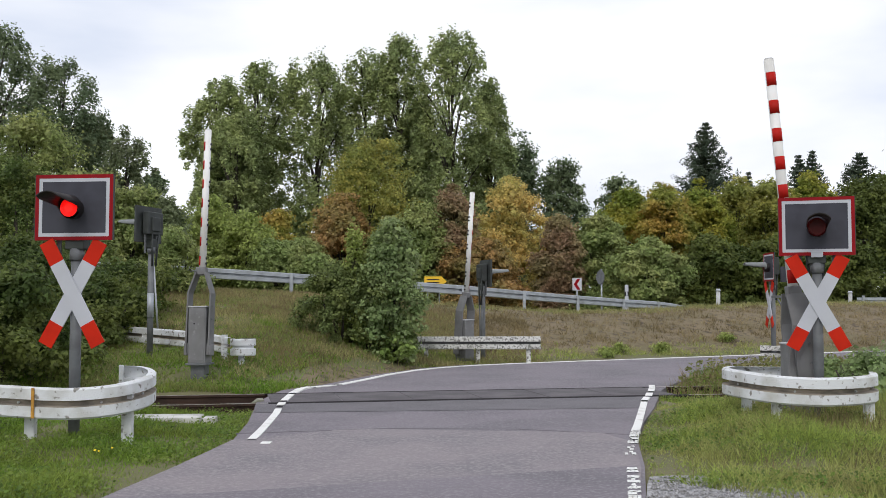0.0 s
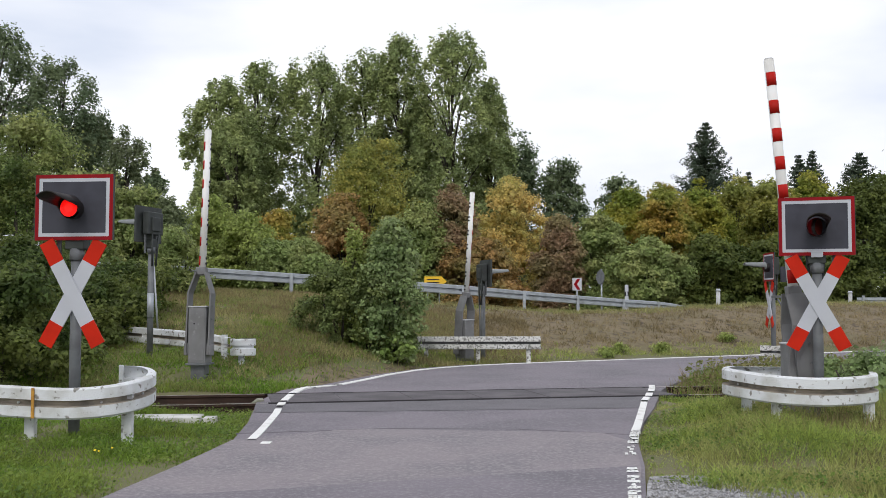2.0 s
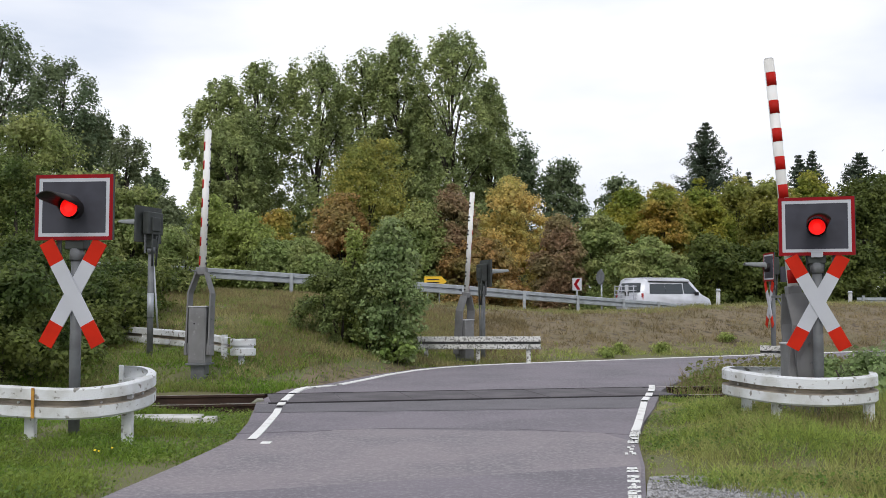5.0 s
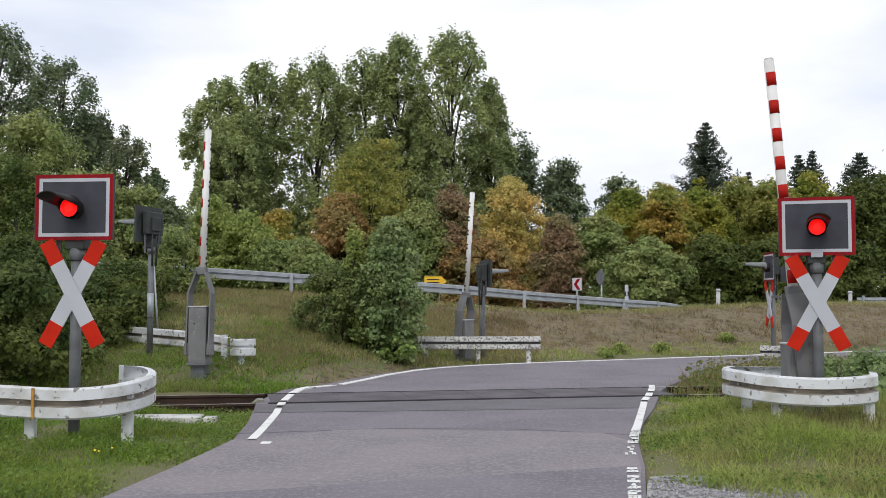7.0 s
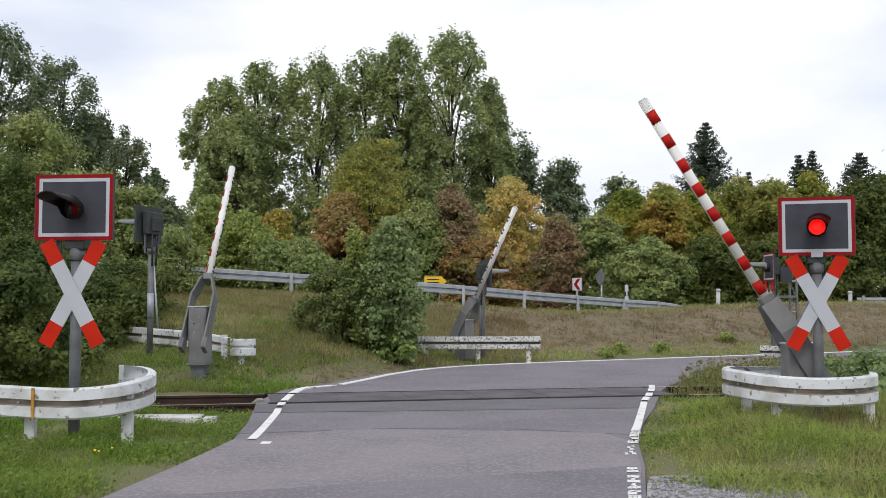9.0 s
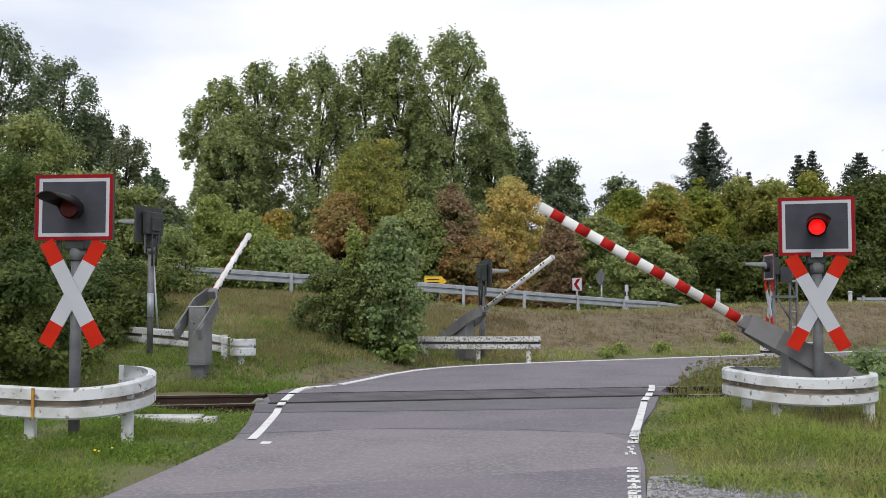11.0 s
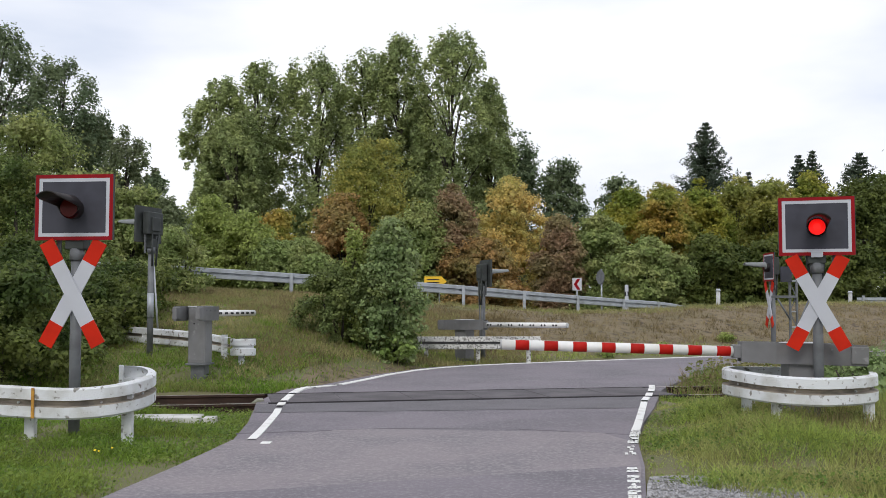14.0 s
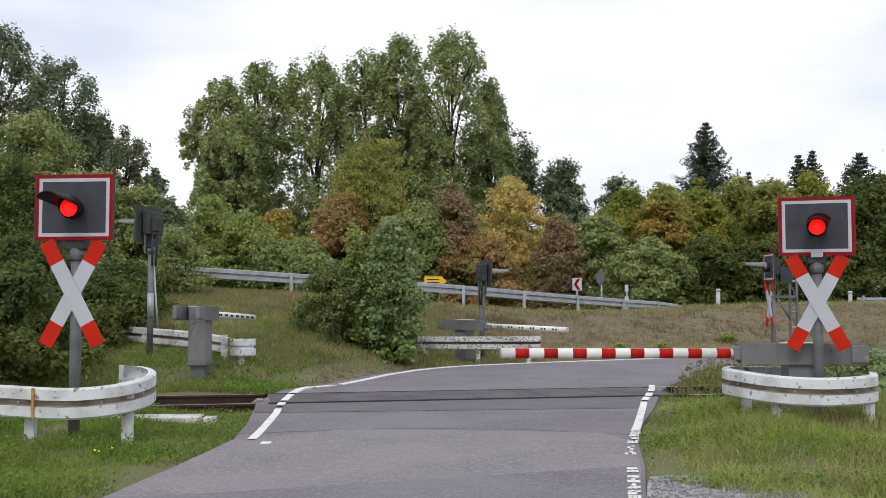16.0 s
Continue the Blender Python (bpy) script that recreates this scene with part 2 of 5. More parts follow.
def from_arrays(name, verts, faces, mats, smooth=False):
    """A mesh object from numpy arrays of vertices and equal-sided faces."""
    me = bpy.data.meshes.new(name)
    k = faces.shape[1]
    me.vertices.add(len(verts))
    me.vertices.foreach_set("co", verts.astype(np.float32).ravel())
    me.loops.add(faces.size)
    me.loops.foreach_set("vertex_index", faces.astype(np.int32).ravel())
    me.polygons.add(len(faces))
    me.polygons.foreach_set("loop_start", np.arange(0, faces.size, k, dtype=np.int32))
    me.update(calc_edges=True)
    for m in mats if isinstance(mats, (list, tuple)) else [mats]:
        me.materials.append(m)
    if smooth:
        me.polygons.foreach_set("use_smooth", np.ones(len(faces), dtype=bool))
    return new(name, me)


def lerp_table(table, x):
    return float(np.interp(x, [r[0] for r in table], [r[1] for r in table]))


# ---- the lie of the land ----
TOE = [(-60, 16.2), (-2.6, 16.2), (-1.6, 19), (-1, 21.5), (0, 23.6), (2.4, 25.4), (4.5, 26.5), (6.8, 27.9), (14, 32), (40, 47), (80, 64)]
RIDGE = [(-60, 28), (-10, 28.2), (-4.5, 29.6), (0.7, 32.5), (4.9, 34.0), (9, 36.0), (14, 39), (40, 55), (80, 72)]
RIDGE_Z = [(-60, 2.3), (-10, 1.95), (-4.5, 1.72), (0.7, 1.36), (2.8, 1.21), (4.9, 1.15), (7.5, 1.23), (9, 1.33), (14, 1.46), (40, 1.6), (80, 1.6)]
BACK_Z = [(-60, 2.2), (-20, 1.75), (-10.7, 1.5), (-6.1, 1.32), (0.5, 1.0), (4.4, 0.85), (27, 0.45), (60, 0.45)]


def track_y(x):
    """The middle of the track."""
    return 15.55 + 0.215 * x


def sm(t):
    t = min(1.0, max(0.0, t))
    return t * t * (3 - 2 * t)


def ground_z(x, y):
    y0, y1, z1 = lerp_table(TOE, x), lerp_table(RIDGE, x), lerp_table(RIDGE_Z, x)
    t = (y - y0) / (y1 - y0)
    tc = min(1.0, max(0.0, t))
    z = z1 * (0.45 * tc + 0.55 * sm(tc))
    z += 0.20 * sm((y - 16.6) / 1.4) * sm((-2.7 - x) / 1.2) * (1 - sm((y - 22) / 6))
    if t > 1:
        z += (lerp_table(BACK_Z, x) - z1) * sm((y - y1 - 1.6) / 3.5)
        z += (-0.02 - lerp_table(BACK_Z, x)) * sm((y - 45.5) / 3) * sm((x + 8) / 10) * (1 - sm((x - 11) / 6))
    dist = abs(y - track_y(x)) * 0.978
    if abs(x - 0.4) > 3.0:
        z -= 0.17 * (1 - sm((dist - 1.15) / 0.5)) * sm((abs(x - 0.4) - 3.0) / 0.3)
    z += 0.13 * sm((x - 2.5) / 0.7) * sm((y - 8.6) / 1.2) * (1 - sm((y - 13.0) / 1.2)) * (1 - sm((x - 9) / 3))
    if y < 16:
        z += 0.10 * sm((-2.6 - x) / 1.5) * sm((y - 8.5) / 2) * (1 - sm((y - 12.6) / 1.5))
    return z


LEFT_EDGE = [(-14.5, -40.0), (-3.5, 2.0), (-2.62, 6.0), (-2.42, 7.4), (-2.28, 8.7), (-2.13, 10.4), (-2.28, 12.0), (-2.5, 13.6), (-2.62, 15.0), (-2.6, 16.4), (-2.1, 17.5), (-1.35, 20.1), (-0.25, 22.55), (0.6, 23.4), (2.35, 24.6), (4.4, 25.8), (6.8, 27.2), (12, 30.2), (25, 37.5)]
RIGHT_EDGE = [(-10.0, -40.0), (0.55, 2.0), (1.1, 6.0), (1.46, 7.4), (1.71, 8.7), (1.97, 10.4), (2.35, 12.0), (2.8, 13.6), (3.15, 15.0), (3.5, 16.4), (3.8, 17.3), (4.2, 18.2), (4.7, 19.2), (5.2, 19.9), (6.0, 20.6), (7.2, 21.4), (9.2, 22.6), (13.5, 25.0), (27, 32)]


def make_ground():
    xs = np.unique(np.concatenate([np.linspace(-900, -60, 15), np.linspace(-60, -14, 24), np.linspace(-14, 16, 121), np.linspace(16, 60, 23), np.linspace(60, 900, 15)]))
    ys = np.unique(np.concatenate([np.linspace(-700, -20, 10), np.linspace(-20, 4, 13), np.linspace(4, 46, 169), np.linspace(46, 90, 23), np.linspace(90, 1500, 15)]))
    rnd = np.random.RandomState(5)
    v = []
    for y in ys:
        for x in xs:
            z = ground_z(x, y) - 0.03
            near_road = abs(x + 0.2) < 3.2 and y < 24
            if not near_road and 5 < y < 45:
                z += 0.05 * noise.noise(Vector((x * 0.9, y * 0.9, 0))) + 0.03 * noise.noise(Vector((x * 2.7, y * 2.7, 3)))
            v.append((x, y, z))
    w = len(xs)
    f = [(j * w + i, j * w + i + 1, (j + 1) * w + i + 1, (j + 1) * w + i) for j in range(len(ys) - 1) for i in range(w - 1)]
    ob = from_arrays("ground", np.array(v), np.array(f), [SOIL, BANK], True)
    idx = []
    for j in range(len(ys) - 1):
        for i in range(w - 1):
            x, y = xs[i], ys[j]
            t = (y - lerp_table(TOE, x)) / (lerp_table(RIDGE, x) - lerp_table(TOE, x))
            n = 0.35 * noise.noise(Vector((x * 0.5, y * 0.5, 7)))
            edge = x - np.interp(y, [q[1] for q in LEFT_EDGE], [q[0] for q in LEFT_EDGE])
            bare = 17.6 < y < 22.6 and -0.9 + 2 * n < edge < 0.3
            idx.append(1 if bare or (t > 0.12 + n * 0.2 and t < 1.1 and x > 0.6 + n * 3) else 0)
    ob.data.polygons.foreach_set("material_index", np.array(idx, dtype=np.int32))
    tagged(ob, "grassy ground with a dry brown embankment and meadow", "ground", kind="structure")


def flat_sheet(bm, left, right, z0, z1, mat=0):
    """A slab between two edge lines of equal length."""
    top = [[bm.verts.new((p[0], p[1], z1)) for p in side] for side in (left, right)]
    low = [[bm.verts.new((p[0], p[1], z0)) for p in side] for side in (left, right)]
    fs = []
    for i in range(len(left) - 1):
        fs.append(bm.faces.new((top[0][i], top[1][i], top[1][i + 1], top[0][i + 1])))
        fs.append(bm.faces.new((low[0][i + 1], top[0][i + 1], top[0][i], low[0][i])[::-1]))
        fs.append(bm.faces.new((low[1][i], top[1][i], top[1][i + 1], low[1][i + 1])[::-1]))
    for f in fs:
        f.material_index = mat
    bmesh.ops.recalc_face_normals(bm, faces=fs)
    return bm


def make_road():
    bm = flat_sheet(fresh(), LEFT_EDGE, RIGHT_EDGE, -0.12, 0.012)
    road = tagged(mesh_object("road", bm, ASPHALT), "grey worn asphalt road crossing the railway and curving away", "road", kind="structure")
    # paler resurfaced patch before the track and the darker apron beside the rails
    part("pale_patch", flat_sheet(fresh(), [(-2.45, 6.9), (-2.26, 8.8), (-2.13, 10.4), (-1.0, 11.33)], [(1.40, 7.3), (1.66, 8.6), (1.91, 10.2), (1.7, 11.0)], 0.0, 0.0165), ASPHALT_PALE, road)
    part("near_patch", flat_sheet(fresh(), [(-2.9, 4.5), (-2.40, 7.28), (-1.6, 7.5)], [(0.7, 4.5), (1.42, 7.4), (1.64, 8.72)], 0.0, 0.0195), ASPHALT, road)
    part("dark_apron", flat_sheet(fresh(), [(-2.40, 13.0), (-2.52, 13.7), (-2.62, 14.4)], [(2.62, 13.6), (2.9, 14.5), (3.1, 15.5)], 0.0, 0.0165), ASPHALT_DARK, road)
    tagged(road, kind="structure")
    bm = fresh()
    for x0, y0, x1, y1, w in ((-2.2, 10.9, -0.6, 11.35, 0.02), (-0.6, 11.35, 0.8, 11.3, 0.03), (0.8, 11.3, 2.0, 10.8, 0.02)):
        flat_sheet(bm, [(x0, y0), (x1, y1)], [(x0, y0 + w), (x1, y1 + w)], 0.0, 0.0185)
    part("seam", bm, SEAM, road)
    # edge lines: each dash a slab of paint
    def line(points, w, z=0.024):
        bm = fresh()
        a, b = [], []
        for i, p in enumerate(points):
            q0, q1 = Vector(points[max(0, i - 1)]), Vector(points[min(len(points) - 1, i + 1)])
            d = (q1 - q0).normalized()
            nrm = Vector((-d.y, d.x)) * w / 2
            a.append((p[0] - nrm.x, p[1] - nrm.y))
            b.append((p[0] + nrm.x, p[1] + nrm.y))
        part("edge_line", flat_sheet(bm, a, b, 0.0, z), LINE_WHITE, road, "white painted edge line")
    line([(-1.94, 10.4), (-1.98, 11.2), (-2.05, 12.2), (-2.1, 12.9), (-2.16, 13.45)], 0.09)
    line([(-2.19, 13.75), (-2.23, 14.2)], 0.10, 0.035)
    line([(-2.25, 14.45), (-2.30, 15.5)], 0.10, 0.035)
    line([(-2.31, 15.7), (-2.3, 16.5), (-2.2, 16.9)], 0.13, 0.035)
    line([(-2.15, 17.0), (-1.85, 17.4)], 0.13)
    line([(-1.78, 17.5), (-1.45, 18.6), (-1.05, 20.1), (-0.55, 21.4), (0, 22.3), (0.7, 23.1), (2.4, 24.3), (4.5, 25.5), (6.8, 26.9), (12, 29.9)], 0.13)
    line([(-1.80, 10.15), (-1.70, 10.15)], 0.13)
    line([(3.55, 17.4), (3.45, 16.9)], 0.10)
    line([(3.42, 16.75), (3.25, 16.0)], 0.10, 0.035)
    line([(3.18, 15.75), (3.05, 15.2)], 0.10, 0.035)
    line([(3.0, 15.05), (2.85, 14.5)], 0.10, 0.035)
    line([(2.83, 14.4), (2.45, 12.7), (2.20, 11.6), (2.08, 11.1)], 0.09)
    rnd = random.Random(4)
    y = 11.05
    while y > 6.4:                      # the worn end of the line: broken flakes of paint
        x = 2.07 - (11.05 - y) * 0.213 if y > 9.37 else 1.71 + (y - 9.37) * 0.168
        whole = 1.0 if y > 10.6 else 0.78 if y > 10.0 else 0.5 if y > 9.2 else 0.06 if y > 8.55 else 0.86
        d = rnd.uniform(0.05, 0.13)
        for c0, c1 in ((-0.046, -0.016), (-0.016, 0.016), (0.016, 0.046)):
            if rnd.random() > whole:
                continue
            j = [rnd.uniform(-0.007, 0.007) for _ in range(6)]
            e0, e1 = rnd.uniform(-0.015, 0.015), rnd.uniform(-0.015, 0.015)
            bm = flat_sheet(fresh(), [(x + c0 + j[0], y + e0), (x + c0 + j[1] + 0.01, y + d * 0.5), (x + c0 + j[2] + 0.02, y + d + e1)],
                            [(x + c1 + j[3], y + e1), (x + c1 + j[4] + 0.012, y + d * 0.5), (x + c1 + j[5] + 0.02, y + d + e0)], 0.0, 0.024)
            part("edge_line", bm, LINE_WHITE, road)
        y -= d + rnd.uniform(0.0, 0.05)
    return road


def make_gravel():
    bm = flat_sheet(fresh(), [(0.62, 2.0), (1.12, 6.0), (1.42, 7.2), (1.57, 7.9), (1.66, 8.25), (1.85, 8.30)], [(4.2, 2.0), (3.8, 6.0), (3.1, 7.0), (2.6, 7.65), (2.3, 8.0), (2.0, 8.30)], -0.1, 0.006)
    g = tagged(mesh_object("gravel_shoulder", bm, GRAVEL), "pale crushed gravel shoulder beside the road", "shoulder", kind="structure")
    rnd = np.random.RandomState(8)
    n = 2600
    x, y = rnd.uniform(1.3, 3.1, n), rnd.uniform(6.6, 8.2, n)
    keep = (x > 1.45 + (y - 7.2) * 0.22) & (x < 3.1 - (y - 7.0) * 0.85)
    x, y = x[keep], y[keep]
    n = len(x)
    stones("gravel_stones", x, y, np.full(n, 0.012), rnd.uniform(0.008, 0.022, n), GRAVEL, "loose pale gravel stones on the shoulder", "gravel", rnd)


def stones(name, x, y, z, r, mat, label, category, rnd):
    """Many small angular stones in one mesh."""
    base = np.array([(1, 0, 0), (-1, 0, 0), (0, 1, 0), (0, -1, 0), (0, 0, 0.7), (0, 0, -0.7)], float)
    tri = np.array([(0, 2, 4), (2, 1, 4), (1, 3, 4), (3, 0, 4), (2, 0, 5), (1, 2, 5), (3, 1, 5), (0, 3, 5)])
    n = len(x)
    v = base[None] * r[:, None, None] * rnd.uniform(0.6, 1.3, (n, 6, 1))
    a = rnd.uniform(0, 6.28, n)
    c, s_ = np.cos(a)[:, None], np.sin(a)[:, None]
    vx, vy = v[:, :, 0] * c - v[:, :, 1] * s_, v[:, :, 0] * s_ + v[:, :, 1] * c
    v = np.stack([vx + x[:, None], vy + y[:, None], v[:, :, 2] + z[:, None]], 2).reshape(-1, 3)
    f = (tri[None] + 6 * np.arange(n)[:, None, None]).reshape(-1, 3)
    return tagged(from_arrays(name, v, f, mat), label, category, kind="stuff")


def make_track():
    ang = math.degrees(math.atan(0.215))
    track = thing("railway_track", pose(0, 15.55, 0, 0, 0, ang), "single railway track with rusty rails crossing the road", "railway track", kind="structure")
    prof = [(-0.07, -0.15), (0.07, -0.15), (0.07, -0.135), (0.012, -0.115), (0.012, -0.045), (0.036, -0.03), (0.036, 0.0), (-0.036, 0.0), (-0.036, -0.03), (-0.012, -0.045), (-0.012, -0.115), (-0.07, -0.135)]
    for sgn in (-1, 1):
        bm = extrude(fresh(), [(a, b) for a, b in prof], 140, Matrix.Translation((-70, sgn * 0.7525, 0.012)) @ pose(0, 0, 0, 0, 0, -90))
        rail = part("rail", bm, RUST, track, "rusty steel rail with a worn bright head")
        part("rail_head", box(fresh(), (0, sgn * 0.7525, 0.0145), (140, 0.05, 0.006)), RAIL_TOP, rail)
    for i in range(-16, 17):
        x = i * 0.63
        if abs(x - 0.3) > 3.2:
            part("sleeper", box(fresh(), (x, 0, -0.21), (0.24, 2.5, 0.12), 0.02), OLD_CONCRETE, track)
    # panels between and beside the rails on the road
    for i in range(6):
        x = -2.3 + i * 1.02 + 0.2
        part("crossing_panel", box(fresh(), (x, 0, -0.026), (1.005, 1.36, 0.09), 0.006), RUBBER, track)
    # raised black strips: the dark depth of the flange grooves put into colour
    for sgn in (-1, 1):
        part("flange_groove", box(fresh(), (0.5, sgn * (0.80 if sgn < 0 else 0.715), 0.0135), (6.3, 0.17 if sgn < 0 else 0.07, 0.0145)), FLANGE_BLACK, track)
    # deflector wedge at the end of the panels
    bm = fresh()
    extrude(bm, [(-0.20, -0.12), (0.1, -0.12), (0.08, 0.03), (0.0, 0.03)], 0.36, Matrix.Translation((-2.78, -0.45, 0)))
    part("deflector", bm, OLD_CONCRETE, track, "weathered concrete deflector wedge between the rails")
    rnd = np.random.RandomState(3)
    n = 9000
    u, w = rnd.uniform(-14, 14, n), rnd.normal(0, 0.95, n)
    keep = (np.abs(u - 0.35) > 3.1) & (np.abs(np.abs(w) - 0.7525) > 0.07) & (np.abs(w) < 1.9)
    u, w = u[keep], w[keep]
    ca, sa = math.cos(radians(ang)), math.sin(radians(ang))
    x, y = u * ca - w * sa, 15.55 + u * sa + w * ca
    z = np.where(np.abs(w) < 0.75, -0.15, -0.12) + rnd.uniform(-0.02, 0.03, len(u))
    stones("ballast", x, y, z, rnd.uniform(0.025, 0.055, len(u)), BALLAST, "dark brown ballast stones along the railway track", "ballast", rnd)
    # cable trough covers beside the track
    tr = thing("cable_trough", pose(0, 12.45, -0.01, 0, 0, 3), "white concrete cable trough with separate covers in the grass", "cable trough", kind="structure")
    for i in range(7):
        part("cover", box(fresh(), (-3.32 - i * 0.84, 0.0, 0.02), (0.83, 0.42, 0.09), 0.012), CONCRETE, tr)
    part("trough_end", box(fresh(), (-2.80, -0.02, 0.015), (0.14, 0.28, 0.07), 0.01), CONCRETE, tr)


# ---- guard rails ----
WAVE = [(0.0, 0.0), (0.06, 0.0), (0.078, 0.018), (0.08, 0.118), (0.0, 0.132), (0.0, 0.168), (0.08, 0.182), (0.078, 0.282), (0.06, 0.30), (0.0, 0.30)]


def smooth_path(points, n=8):
    """A soft curve through the points."""
    p = [Vector(q) for q in points]
    p = [2 * p[0] - p[1]] + p + [2 * p[-1] - p[-2]]
    out = []
    for i in range(1, len(p) - 2):
        for k in range(n):
            t = k / n
            out.append(0.5 * ((2 * p[i]) + (p[i + 1] - p[i - 1]) * t + (2 * p[i - 1] - 5 * p[i] + 4 * p[i + 1] - p[i + 2]) * t * t + (3 * p[i] - p[i - 1] - 3 * p[i + 1] + p[i + 2]) * t ** 3))
    out.append(p[-2])
    return out


def beam(path, side=1, thick=0.006, depth=1.0):
    """A corrugated guard rail beam along a path of its top edge; the waves bulge to one side."""
    bm = fresh()
    rings = []
    for i, p in enumerate(path):
        d = (path[min(i + 1, len(path) - 1)] - path[max(i - 1, 0)])
        d.z = 0
        d.normalize()
        nrm = Vector((d.y, -d.x, 0)) * side
        ring = [bm.verts.new(p + nrm * (a * depth) + Vector((0, 0, b - 0.30))) for a, b in WAVE]
        ring += [bm.verts.new(p + nrm * (a * depth - thick) + Vector((0, 0, b - 0.30))) for a, b in WAVE[::-1]]
        rings.append(ring)
    k = len(rings[0])
    for r0, r1 in zip(rings, rings[1:]):
        for i in range(k):
            f = bm.faces.new((r0[i], r0[(i + 1) % k], r1[(i + 1) % k], r1[i]))
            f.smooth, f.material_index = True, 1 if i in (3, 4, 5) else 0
    bm.faces.new(rings[0])
    bm.faces.new(rings[-1][::-1])
    bmesh.ops.recalc_face_normals(bm, faces=bm.faces[:])
    for r0, r1 in zip(rings, rings[1:]):
        for a, b in zip(r0, r1):
            bm.edges.get((a, b)).smooth = False
    return bm


def post(bm, x, y, z0, z1, w=0.10, d=0.07):
    """A folded steel post."""
    box(bm, (x, y, (z0 + z1) / 2), (w, 0.012, z1 - z0))
    box(bm, (x - w / 2 + 0.006, y + d / 2, (z0 + z1) / 2), (0.012, d, z1 - z0))
    box(bm, (x + w / 2 - 0.006, y + d / 2, (z0 + z1) / 2), (0.012, d, z1 - z0))
    return bm


def guard_rail(label, path, posts, mat, side=1, group="", origin=None, bolts=True, n=8):
    o = Vector(origin or (path[0][0], path[0][1], 0))
    g = thing("guard_rail", Matrix.Translation(o), label, "guard rail", group)
    pts = [q - o for q in smooth_path(path, n)]
    # groove faces have their own material; on peeling rails a much darker one
    part("beam", beam(pts, side), [mat, {OLD_WHITE: RAIL_DIRT, PEELING_WHITE: BEAM_GROOVE_DARK}.get(mat, mat)], g)
    for x, y, z0, z1 in posts:
        part("post", post(fresh(), x - o.x, y - o.y, z0 - o.z, z1 - o.z), mat, g)
    if bolts:
        for q in pts[5::13]:
            i = pts.index(q)
            d = (pts[min(i + 1, len(pts) - 1)] - pts[i - 1])
            d.z = 0
            d.normalize()
            nrm = Vector((d.y, -d.x, 0)) * side
            c = q + Vector((0, 0, -0.155))
            part("bolt", tube(fresh(), c + nrm * 0.018, c + nrm * 0.034, 0.013, n=8), mat, g)
    return g, o


